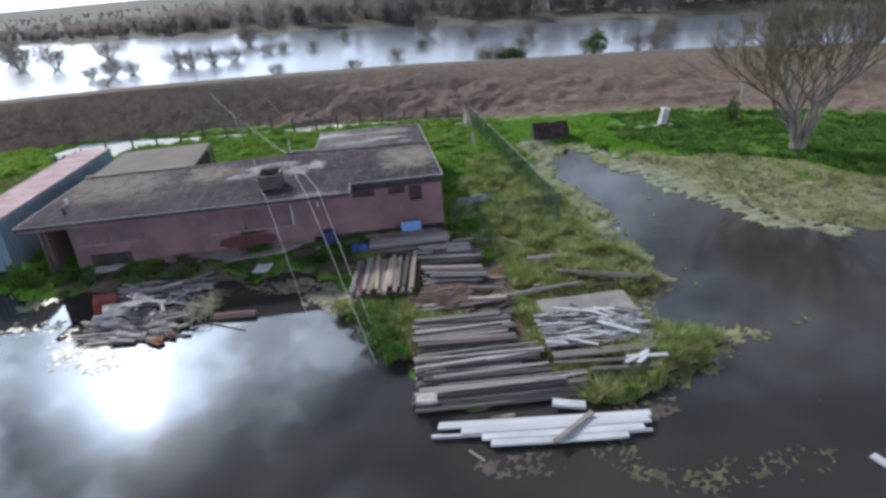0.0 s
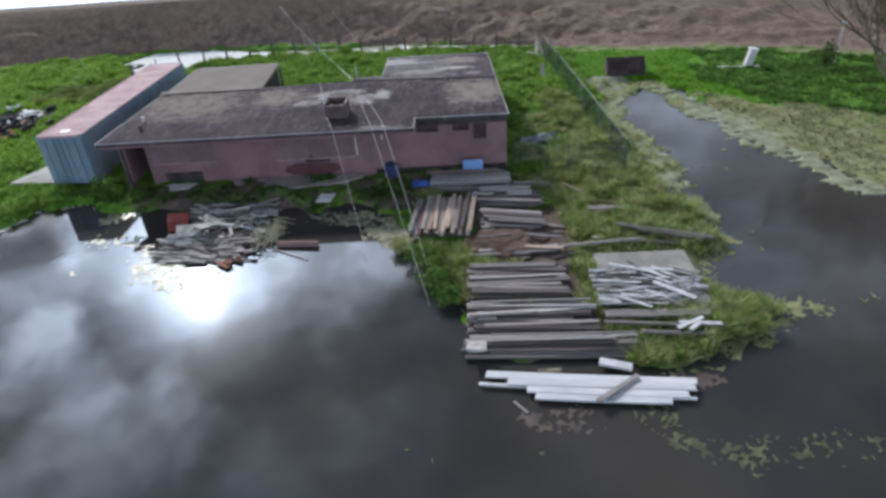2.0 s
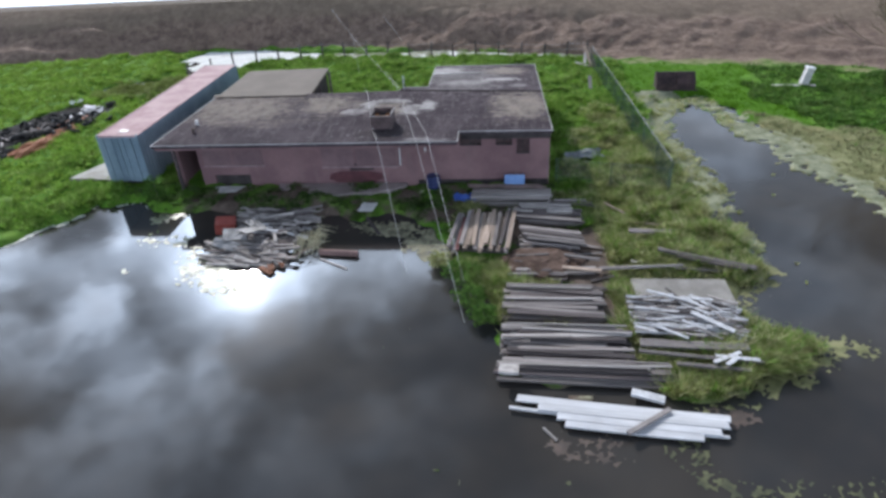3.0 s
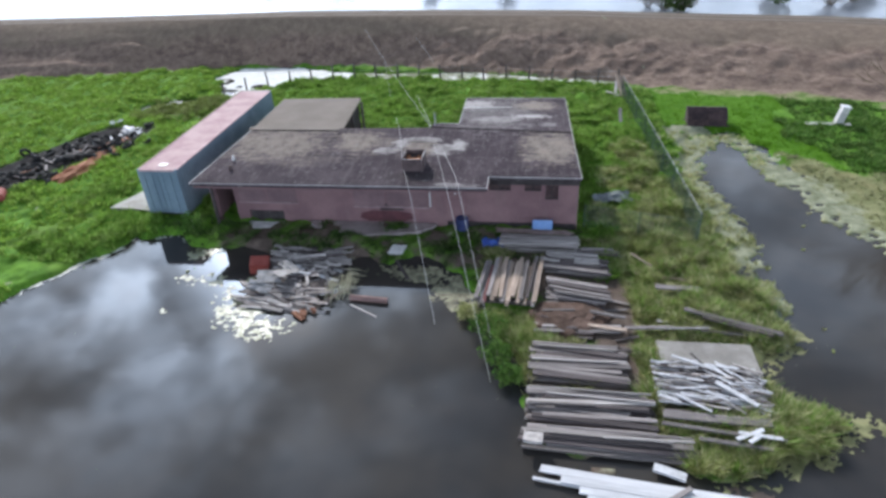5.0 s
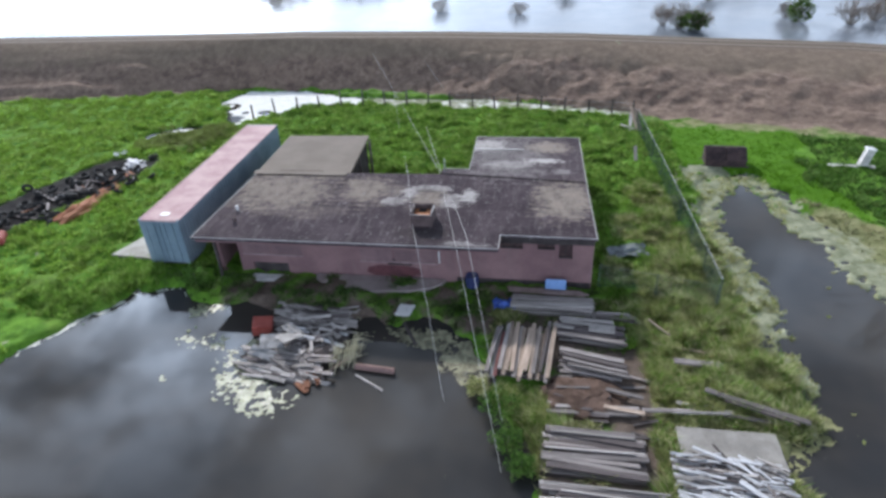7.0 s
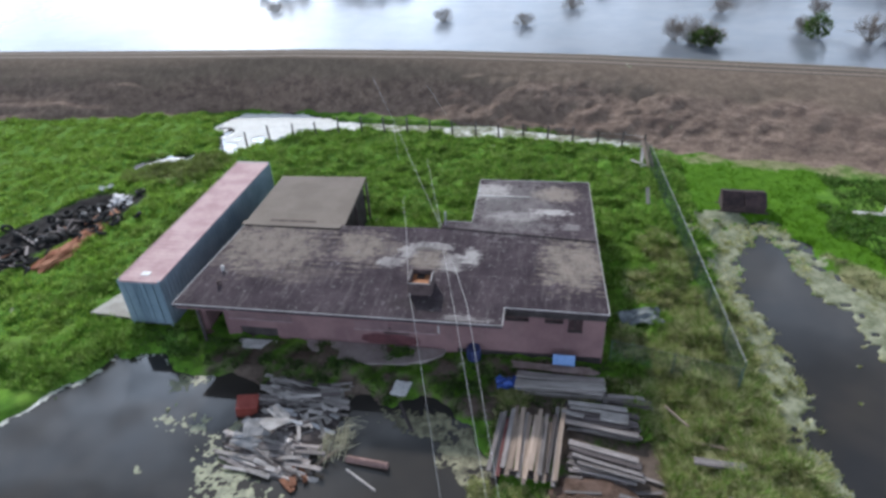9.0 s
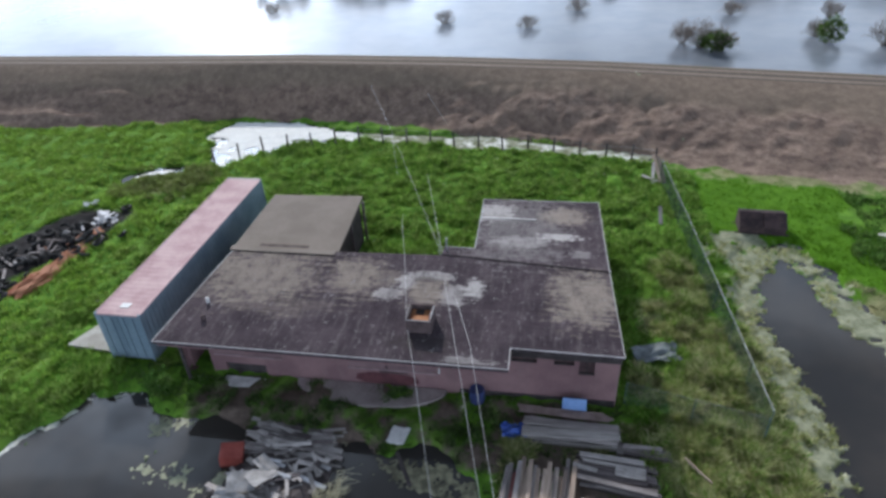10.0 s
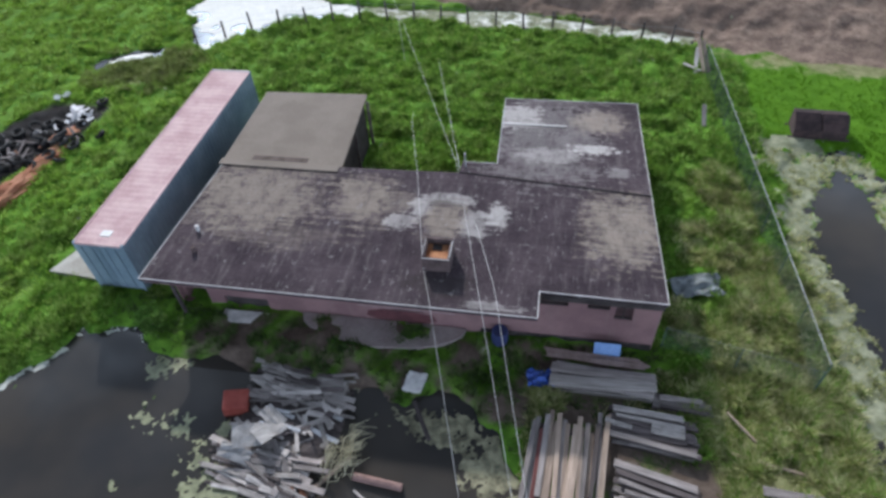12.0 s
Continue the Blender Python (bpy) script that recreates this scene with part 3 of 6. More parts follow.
    rim = np.exp(-((shore + 0.25) / (0.8 + 0.35 * lumps(X, Y, 3.1, 15))) ** 2) * east * step(Y, 22.5, 25.0) * (Y < 43)
    scum = np.clip(rim * (0.62 + 0.3 * (X < 7.0) + 0.4 * drift + 0.45 * lumps(X, Y, 0.28, 23) + 0.3 * lumps(X, Y, 0.16, 24)), 0, 0.8)
    scum = np.maximum(scum, drowned * (0.26 + 0.25 * drift) * step(shore, -0.2, 0.6))
    spill = np.exp(-((X - 6.1) / 0.6) ** 2 - ((Y - 28.4) / 2.0) ** 2) + np.exp(-((X - 4.9) / 0.9) ** 2 - ((Y - 40.4) / 1.6) ** 2) + 1.4 * np.exp(-((X - 6.3) / 1.4) ** 2 - ((Y - 41.6) / 0.8) ** 2) + 0.8 * np.exp(-((X - 4.8) / 0.5) ** 2 - ((Y - 36.5) / 2.0) ** 2) + 0.8 * np.exp(-((X - 5.5) / 0.6) ** 2 - ((Y - 32.2) / 1.5) ** 2)
    scum = np.maximum(scum, step(spill * 0.95 + 0.35 * drift + 0.3 * lumps(X, Y, 0.22, 45) + 0.2 * lumps(X, Y, 0.13, 46), 0.5, 0.85) * 0.75)
    silt = np.exp(-((X + 0.3) / 1.9) ** 4 - ((Y - 15.95) / 0.5) ** 4)
    scum = np.maximum(scum, silt * (0.46 + 0.15 * drift))
    grain = lumps(X, Y, 0.3, 21) + 0.7 * lumps(X, Y, 0.17, 22)
    strip = step(ditch, -0.35, 0.1)
    tussock = step(lumps(X, Y, 0.7, 47) + 0.5 * lumps(X, Y, 0.35, 49), 0.15, 0.5) * (1 - step(ditch, 0.5, 1.4)) * (Y < 53.0) * (X < -20.5)
    strip = strip * (1 - tussock)
    # where the reflected sky is painted white; weaker over the scum strip
    sky_whiteness = strip * (1 - 0.57 * step(X + 2 * lumps(X, Y, 1.2, 38), -21.0, -15.0)) + 0.16 * strip * lumps(X, Y, 0.8, 39)
    sky_whiteness = np.maximum(sky_whiteness, 1.6 * np.exp(-((X + 30.2) / 1.1) ** 2 - ((Y - 46.7 - 0.5 * (X + 30.2)) / 0.5) ** 2))
    scum = np.maximum(scum, strip * step(X, -20.0, -15.0))
    afloat = ((scum > 0.38) | (sky_whiteness > 0.5)) & (h < 0.03)
    h = np.where(afloat, 0.015 + 0.02 * np.clip(drift, -0.5, 1), h)
    lawn = flat_right * (1 - earth) * (1 - step(X + 1.2 * lumps(X, Y, 1.7, 35), 11.0, 13.5))
    dry = np.clip(0.66 * step(X + 1.3 * lumps(X, Y, 1.9, 53) + 0.6 * lumps(X, Y, 0.8, 54), -0.4, 1.8) * (1 - step(X, 6.5, 7.5)) * (1 - step(Y + 4 * lumps(X, Y, 2.3, 55), 29, 44)) + 0.75 * drowned + 0.35 * yard, 0, 1)
    fringe = np.exp(-((Y + 0.95 * (X - 9.8) - 38.4 + 1.2 * lumps(X, Y, 1.6, 36)) / 1.3) ** 2) * step(X, 8.5, 10.5)
    toe = np.exp(-((lev + 0.15) / 0.15) ** 2) * step(X, 1.5, 4.5)
    dry = np.clip(dry + 0.62 * fringe + 0.6 * toe * (1 + 0.4 * lumps(X, Y, 1.1, 37)), 0, 1)
    mulch = np.exp(-((X + 1.6) / 1.5) ** 4 - ((Y - 22.6) / 1.3) ** 4)
    mulch = np.maximum(mulch, (0.62 + 0.35 * lumps(X, Y, 1.4, 19)) * np.clip(yard, 0, 1) * step(X, -3.6, -2.8) * (1 - step(X, 0.3, 1.1)) * (Y < 27))
    # black dump ground, its dark also painting the shade of the ditch behind
    dump_dark = np.exp(-(((X + 32.3) + (Y - 35.5) * -0.42) / 2.5) ** 4 - ((Y - 35.2) / 6.5) ** 6)
    dry = np.maximum(dry, 0.5 * np.exp(-((X + 28.6) / 3.4) ** 4 - ((Y - 45.4) / 2.6) ** 4) * (1 + 0.5 * lumps(X, Y, 1.5, 41)))
    # muddy strip before the wall, its tone also painting the house's shade
    shade_mud = step(X, -18.5, -16.5) * (1 - step(X, -2.0, -0.8)) * step(Y, 25.2, 25.9) * (1 - step(Y, 28.8, 29.3))
    mulch = np.clip(np.maximum(mulch, shade_mud * (0.52 + 0.2 * lumps(X, Y, 0.9, 43) + 0.14 * lumps(X, Y, 0.35, 44))), 0, 1)
    mud = np.maximum(step(-h, 0.03, 0.15), dump_dark) * (1 - strip)
    return h, dict(earth=earth, road=road, scum=scum, lawn=lawn, dry=dry, mud=mud, far=step(beyond, 20, 30), sky_white=np.clip(sky_whiteness, 0, 1), rut=rut, mulch=mulch, slope=np.clip(lev, 0, 1), dump_dark=dump_dark)


def axis(lo, hi, fine, far_lo, far_hi, grow=1.16):
    mid = list(np.arange(lo, hi + fine / 2, fine))
    out, d = [], fine
    p = lo
    while p > far_lo:
        d *= grow
        p -= d
        out.append(p)
    res = out[::-1] + mid
    p, d = hi, fine
    while p < far_hi:
        d *= grow
        p += d
        res.append(p)
    return np.array(res)


def build_ground():
    xs = np.concatenate([axis(-30, 16, 0.13, -4000, 4000)])
    ys = np.concatenate([axis(11, 64, 0.13, -4000, 4000)])
    X, Y = np.meshgrid(xs, ys)
    h, cover = land_form(X, Y)
    nx, ny = len(xs), len(ys)
    me = bpy.data.meshes.new("ground")
    co = np.stack([X, Y, h], -1).reshape(-1, 3)
    idx = np.arange(nx * ny).reshape(ny, nx)
    quads = np.stack([idx[:-1, :-1], idx[:-1, 1:], idx[1:, 1:], idx[1:, :-1]], -1).reshape(-1, 4)
    me.vertices.add(len(co))
    me.vertices.foreach_set("co", co.ravel())
    me.loops.add(quads.size)
    me.loops.foreach_set("vertex_index", quads.ravel())
    me.polygons.add(len(quads))
    me.polygons.foreach_set("loop_start", np.arange(0, quads.size, 4))
    me.polygons.foreach_set("use_smooth", np.ones(len(quads), bool))
    me.update()
    for name, values in cover.items():
        me.attributes.new(name, "FLOAT", "POINT").data.foreach_set("value", values.astype(np.float32).ravel())
    me.materials.append(M_GROUND)
    tagged(new("ground", me), "grassy flooded yard with a bare brown earth levee behind", "ground", kind="structure")


build_ground()
levee_line = [(x, y + 1.5) for x, y in zip(CREST_X, CREST_Y)]
bm = bmesh.new()
bm.faces.new([bm.verts.new((x, y, 0)) for x, y in [(-4000, -4000), (4000, -4000), (4000, -180)] + levee_line[::-1] + [(-4000, 300)]])
tagged(part("water", bm, M_WATER), "still dark flood water reflecting a cloudy sky", "water", kind="structure")
bm = bmesh.new()
bm.faces.new([bm.verts.new((x, y, 0)) for x, y in [(-4000, 300)] + levee_line + [(4000, -180), (4000, 4000), (-4000, 4000)]])
tagged(part("river_water", bm, M_RIVER), "pale rippled river in flood behind the levee", "water", kind="structure")


def height(x, y):
    return float(land_form(np.array([[float(x)]]), np.array([[float(y)]]))[0][0, 0])


# ---- the house ----
def holed_wall(parent, x0, x1, y, thick, z0, z1, holes):
    """One wall with openings right through it."""
    xs = sorted({x0, x1, *[v for h in holes for v in h[:2]]})
    zs = sorted({z0, z1, *[v for h in holes for v in h[2:]]})
    bm = bmesh.new()
    grid = {}
    def vert(x, yy, z):
        key = (x, yy, z)
        if key not in grid:
            grid[key] = bm.verts.new(key)
        return grid[key]
    solid = lambda i, j: 0 <= i < len(xs) - 1 and 0 <= j < len(zs) - 1 and not any(a <= xs[i] < b and c <= zs[j] < d for a, b, c, d in holes)
    for i in range(len(xs) - 1):
        for j in range(len(zs) - 1):
            if not solid(i, j):
                continue
            a, b, c, d, q = xs[i], xs[i + 1], zs[j], zs[j + 1], y + thick
            bm.faces.new([vert(a, y, c), vert(b, y, c), vert(b, y, d), vert(a, y, d)])
            bm.faces.new([vert(a, q, c), vert(a, q, d), vert(b, q, d), vert(b, q, c)])
            for k, m, e in ((i - 1, j, (a, c, a, d)), (i + 1, j, (b, d, b, c)), (i, j - 1, (b, c, a, c)), (i, j + 1, (a, d, b, d))):
                if not solid(k, m):
                    bm.faces.new([vert(e[0], y, e[1]), vert(e[2], y, e[3]), vert(e[2], q, e[3]), vert(e[0], q, e[1])])
    part("wall", bm, M_WALL, parent)


def build_house():
    house = thing("house", (0, 0, 0), "derelict long low pink block house with stained grey flat roof", "house")
    wy, wt, zb, zt = 29.1, 0.2, -0.1, 2.5
    openings = [(-18.15, -17.0, 0.2, 2.25), (-16.4, -14.7, 0.15, 0.75), (-10.0, -8.9, 0.9, 1.25), (-5.0, -4.05, 2.0, 2.34), (-3.43, -2.72, 2.0, 2.3), (-2.54, -1.98, 1.6, 2.28)]
    # front wall built round its openings
    holed_wall(house, -18.2, -1.12, wy, wt, zb, zt, openings)
    part("wall", prism([(-1.32, wy + wt), (-1.12, wy + wt), (-1.5, 40.4), (-1.7, 40.4)], zb, 2.3), M_WALL, house)
    part("wall", box(-6.95, -1.7, 40.2, 40.4, zb, 2.3), M_WALL, house)
    part("wall", box(-6.95, -6.75, 35.0, 40.2, zb, 2.4), M_WALL, house)
    part("wall", box(-17.8, -6.95, 34.0, 34.2, zb, zt), M_WALL, house)
    part("wall", box(-18.2, -18.0, wy + wt, 34.2, zb, zt), M_WALL, house)
    part("floor", box(-18.0, -1.32, wy + wt, 34.0, -0.1, 0.12), M_CONCRETE, house)
    # roof in three slabs that butt on the ridge line
    front = [(-18.42, 28.0, 2.63), (-5.0, 28.0, 2.63), (-5.0, 29.05, 2.67), (-1.03, 29.0, 2.67), (-1.28, 33.9, 2.84), (-8.4, 34.5, 2.86), (-17.9, 34.2, 2.85)]
    wing = [(-1.28, 33.9, 2.84), (-1.38, 40.7, 2.36), (-7.15, 40.5, 2.44), (-7.0, 35.3, 2.78), (-8.35, 35.3, 2.78), (-8.4, 34.5, 2.86)]
    for poly in (front, wing):
        bm = bmesh.new()
        hi = [bm.verts.new(p) for p in poly]
        lo = [bm.verts.new((p[0], p[1], p[2] - 0.14)) for p in poly]
        bm.faces.new(hi)
        bm.faces.new(lo[::-1])
        for i in range(len(poly)):
            j = (i + 1) % len(poly)
            bm.faces.new((hi[i], lo[i], lo[j], hi[j]))
        bmesh.ops.recalc_face_normals(bm, faces=bm.faces)
        part("roof", bm, M_ROOF, house)
    # edge flashing and fascia
    for a, b in (((-18.42, 28.0, 2.63), (-5.0, 28.0, 2.63)), ((-5.0, 28.0, 2.63), (-5.0, 29.05, 2.67)), ((-5.0, 29.05, 2.67), (-1.03, 29.0, 2.67)),
                 ((-1.03, 29.0, 2.67), (-1.28, 33.9, 2.84)), ((-1.28, 33.9, 2.84), (-1.38, 40.7, 2.36)), ((-18.42, 28.0, 2.63), (-17.9, 34.2, 2.85)), ((-7.15, 40.5, 2.44), (-7.0, 35.3, 2.78)),
                 ((-7.0, 35.3, 2.78), (-8.35, 35.3, 2.78)), ((-1.38, 40.7, 2.36), (-7.15, 40.5, 2.44))):
        part("flashing", tube([a, b], 0.018, 5), M_TRIM, house)
    part("fascia", box(-4.95, -1.1, 29.0, 29.06, 2.34, 2.56), M_FASCIA, house)
    part("fascia", box(-18.3, -5.05, 28.05, 28.09, 2.38, 2.5), M_WALL, house)
    # dark board added behind the open slot, in place of its inner shade
    part("hatch", box(-16.39, -14.71, wy + 0.1, wy + 0.14, 0.16, 0.74), M_FASCIA, house, "dark board backing the open slot in the wall")
    # windows
    for x0, x1, z0, z1 in openings[2:]:
        win = part("window", box(x0, x1, wy + 0.1, wy + 0.12, z0, z1), M_GLASS_DARK, house, "small dark window")
        part("frame", box(x0, x1, wy + 0.03, wy + 0.1, z0, z0 + 0.05), M_FASCIA, win)
        part("frame", box((x0 + x1) / 2 - 0.02, (x0 + x1) / 2 + 0.02, wy + 0.04, wy + 0.1, z0 + 0.05, z1), M_FASCIA, win)
    # boarded windows under the eave
    for x0, x1, z0, z1 in ((-16.75, -15.45, 1.22, 2.3), (-15.35, -13.95, 1.22, 2.3), (-11.2, -9.75, 1.1, 2.3), (-9.65, -7.8, 1.1, 2.3)):
        win = part("boarded_window", box(x0, x1, wy - 0.025, wy - 0.002, z0, z1), M_BOARDED, house, "window boarded with greyish panels")
        part("sill", box(x0 - 0.04, x1 + 0.04, wy - 0.05, wy - 0.002, z0 - 0.06, z0 - 0.004), M_SILL, win)
    for x in (-17.9, -16.75, -15.9, -15.0, -12.9, -11.3, -9.2, -7.2, -5.6):
        part("rafter_tail", box(x, x + 0.09, 28.12, wy - 0.004, 2.4, 2.5), M_FASCIA, house)
    # dark strip added to paint the shade along the wall foot
    part("plinth", box(-6.9, -1.16, wy - 0.03, wy - 0.003, -0.1, 0.42), M_FASCIA, house, "dark strip standing in for shade at the wall foot")
    part("porch_post", box(-17.75, -17.65, 28.4, 28.5, -0.1, 2.4), M_DARK_WOOD, house)
    part("ridge_lap", tube([(-8.35, 34.52, 2.87), (-1.3, 33.9, 2.855)], 0.03, 5), M_FASCIA, house)
    part("felt_strip", box(-7.08, -4.4, 38.3, 38.38, 2.585, 2.61), M_TRIM, house)
    # maroon awning panel below the low window
    bm = prism([(-11.0, 0.28), (-10.6, 0.12), (-8.9, 0.12), (-8.45, 0.3), (-8.55, 0.55), (-9.2, 0.66), (-10.4, 0.66), (-10.9, 0.52)], -0.06, 0.0)
    part("panel", bm, M_MAROON, house, "maroon panel", pose(0, wy - 0.02, 0.22, 90))
    part("pipe", tube([(-7.65, wy - 0.06, 1.15), (-7.65, wy - 0.06, 2.45)], 0.035), M_TRIM, house, "white downpipe")
    part("pipe", tube([(-6.5, wy - 0.06, 1.8), (-6.5, wy - 0.06, 2.45)], 0.03), M_TRIM, house)
    part("vent", tube([(-17.3, 30.4, 2.7), (-17.3, 30.4, 2.95)], 0.07, 8), M_TRIM, house, "white roof vent")
    part("vent", tube([(-17.0, 29.4, 2.66), (-17.0, 29.4, 2.9)], 0.09, 8), M_CHIMNEY, house)
    # chimney
    ch = part("chimney", bmesh.new(), M_CHIMNEY, house, "open brick chimney, rendered grey")
    cm = bmesh.new()
    for b in ((-8.88, -7.95, 29.5, 29.59, 3.24), (-8.88, -7.95, 30.33, 30.45, 3.36), (-8.88, -8.79, 29.59, 30.33, 3.32), (-8.04, -7.95, 29.59, 30.33, 3.32)):
        box(b[0], b[1], b[2], b[3], 2.6, b[4], 0.01, cm)
    ch.data = mesh_of("chimney", cm, M_CHIMNEY)
    part("lining", box(-8.79, -8.04, 29.59, 30.33, 2.7, 3.12), M_BRICK_IN, ch, "orange brick rubble in the flue")
    # thin dark plate on the lining paints the hole's shade; nothing is cut out
    part("flue", box(-8.62, -8.3, 30.02, 30.3, 3.122, 3.15, 0.01), M_FASCIA, ch, "dark plate painting the shaded flue opening")
    for b in ((-8.89, -7.94, 29.49, 29.545, 3.24), (-7.995, -7.94, 29.545, 30.46, 3.32), (-8.89, -8.86, 29.545, 30.46, 3.32)):
        part("mortar_edge", box(b[0], b[1], b[2], b[3], b[4] + 0.002, b[4] + 0.02, 0.006), M_SHEET, ch, "pale thin strip along the chimney rim")
    part("mast", tube([(-8.2, 34.9, 2.7), (-8.2, 34.9, 3.5)], 0.035), M_GALV, house, "galvanised service mast")


build_house()


def build_lean_to():
    shed = thing("lean_to", (0, 0, 0), "open lean-to shed with a brown felt roof behind the house", "shed")
    part("roof", prism([(-18.15, 34.35), (-13.1, 34.5), (-13.45, 39.9), (-18.2, 39.7)], 2.55, 2.68), M_LEAN_ROOF, shed)
    part("wall", box(-18.1, -17.95, 34.4, 39.6, -0.1, 2.55), M_CHIMNEY, shed)
    part("wall", box(-17.95, -13.6, 39.5, 39.65, -0.1, 2.55), M_CHIMNEY, shed)
    for y in (34.8, 37.2, 39.4):
        part("post", box(-13.4, -13.28, y, y + 0.12, -0.1, 2.55), M_DARK_WOOD, shed)
    # dark panel added across the open side, in place of the shaded interior
    part("wall", box(-13.62, -13.5, 34.5, 39.4, -0.1, 2.54), M_FASCIA, shed)
    part("flap", box(-18.05, -13.12, 34.02, 34.4, 2.875, 2.9), M_LEAN_ROOF, shed)
    part("patch", box(-16.95, -14.6, 34.42, 34.95, 2.682, 2.69), M_MULCH_BROWN, shed, "dark torn felt patch")


build_lean_to()


def build_container():
    box_at = thing("shipping_container", (-20.75, 35.4, 0.25), "blue-grey shipping container with a faded red roof beside the house", "container")
    w, ln, h = 1.0, 6.1, 2.42
    # corrugated sides and roof
    def sheet(n, a0, a1, place, depth):
        bm = bmesh.new()
        rows = []
        for i in range(n * 4 + 1):
            s = a0 + (a1 - a0) * i / (n * 4)
            d = depth if i % 4 in (1, 2) else 0.0
            rows.append([bm.verts.new(p) for p in place(s, d)])
        for p, q in zip(rows, rows[1:]):
            bm.faces.new((p[0], p[1], q[1], q[0]))
        bmesh.ops.recalc_face_normals(bm, faces=bm.faces)
        return bm
    part("side", sheet(44, -ln + .06, ln - .06, lambda s, d: ((w - d - 0.01, s, 0.1), (w - d - 0.01, s, h - 0.06)), 0.02), M_CONT_SIDE, box_at)
    part("side", sheet(44, -ln + .06, ln - .06, lambda s, d: ((-w + d + 0.01, s, 0.1), (-w + d + 0.01, s, h - 0.06)), 0.02), M_CONT_SIDE, box_at)
    part("roof", sheet(40, -ln + .06, ln - .06, lambda s, d: ((-w + .05, s, h - 0.02 - d), (w - .05, s, h - 0.02 - d)), 0.008), M_CONT_TOP, box_at, "faded red corrugated roof")
    part("end", sheet(8, -w + .06, w - .06, lambda s, d: ((s, ln - d, 0.1), (s, ln - d, h - 0.06)), 0.02), M_CONT_SIDE, box_at)
    for x0, x1 in ((-w + .08, -0.01), (0.01, w - .08)):
        door = part("door", box(x0, x1, -ln + 0.0, -ln + 0.05, 0.12, h - 0.1, 0.01), M_CONT_SIDE, box_at)
        for x in (x0 + 0.25, x1 - 0.25):
            part("lock_rod", tube([(x, -ln - 0.03, 0.15), (x, -ln - 0.03, h - 0.12)], 0.02), M_CONT_SIDE, door)
    part("floor", box(-w + .02, w - .02, -ln + .06, ln - .06, 0.02, 0.1), M_DARK_STEEL, box_at)
    for x in (-w, w - 0.1):
        for y in (-ln, ln - 0.12):
            part("corner_post", box(x, x + 0.1, y, y + 0.12, 0, h, 0.01), M_CONT_SIDE, box_at)
        part("top_rail", box(x, x + 0.1, -ln + .12, ln - .12, h - 0.07, h, 0.01), M_CONT_TOP, box_at)
        part("bottom_rail", box(x, x + 0.1, -ln + .12, ln - .12, 0.0, 0.12, 0.01), M_CONT_SIDE, box_at)
    for y in (-ln, ln - 0.1):
        part("header", box(-w + .1, w - .1, y, y + 0.1, h - 0.09, h + 0.0, 0.01), M_CONT_TOP if y < 0 else M_TRIM, box_at)
    part("patch", box(-0.15, 0.25, -ln + 0.45, -ln + 0.75, h - 0.015, h + 0.005), M_WHITE, box_at, "white patch")


build_container()


# ---- timber ----
def board_mesh(mat, seed):
    """A board one metre long, wide and thick, a little bowed, with uneven ends; it is scaled to size."""
    rng = random.Random(seed)
    bm = bmesh.new()
    bow, lift = rng.uniform(-0.25, 0.25), rng.uniform(0, 0.5)
    rings = []
    for i, x in enumerate((-0.5, -0.17, 0.17, 0.5)):
        dy, dz = bow * (x * x - 0.1), lift * (x * x - 0.08)
        e = rng.uniform(-0.02, 0.02) if i in (0, 3) else 0
        rings.append([bm.verts.new((x + e + rng.uniform(-.008, .008), y + dy, z + dz)) for y, z in ((-.5, -.5), (.5, -.5), (.5, .42), (.42, .5), (-.42, .5), (-.5, .42))])
    for a, b in zip(rings, rings[1:]):
        for s in range(6):
            bm.faces.new((a[s], a[(s + 1) % 6], b[(s + 1) % 6], b[s]))
    bm.faces.new(rings[0][::-1])
    bm.faces.new(rings[-1])
    bmesh.ops.recalc_face_normals(bm, faces=bm.faces)
    return mesh_of("board", bm, mat)


BOARDS = {key: [board_mesh(m, s) for s in range(4)] for key, m in
          dict(grey=M_GREY_WOOD, pale=M_PALE_WOOD, dark=M_DARK_WOOD, tan=M_TAN_WOOD, white=M_WHITE_BOARD, red=M_MAROON_WOOD, rust=M_RUST).items()}


def board(parent, kind, x, y, z, length, width, thick, rz=0.0, rx=0.0, ry=0.0, rng=random):
    ob = part("board", rng.choice(BOARDS[kind]), None, parent)
    ob.matrix_basis = pose(x, y, z, rx, ry, rz) @ Matrix.Diagonal((length, width, thick, 1))
    return ob


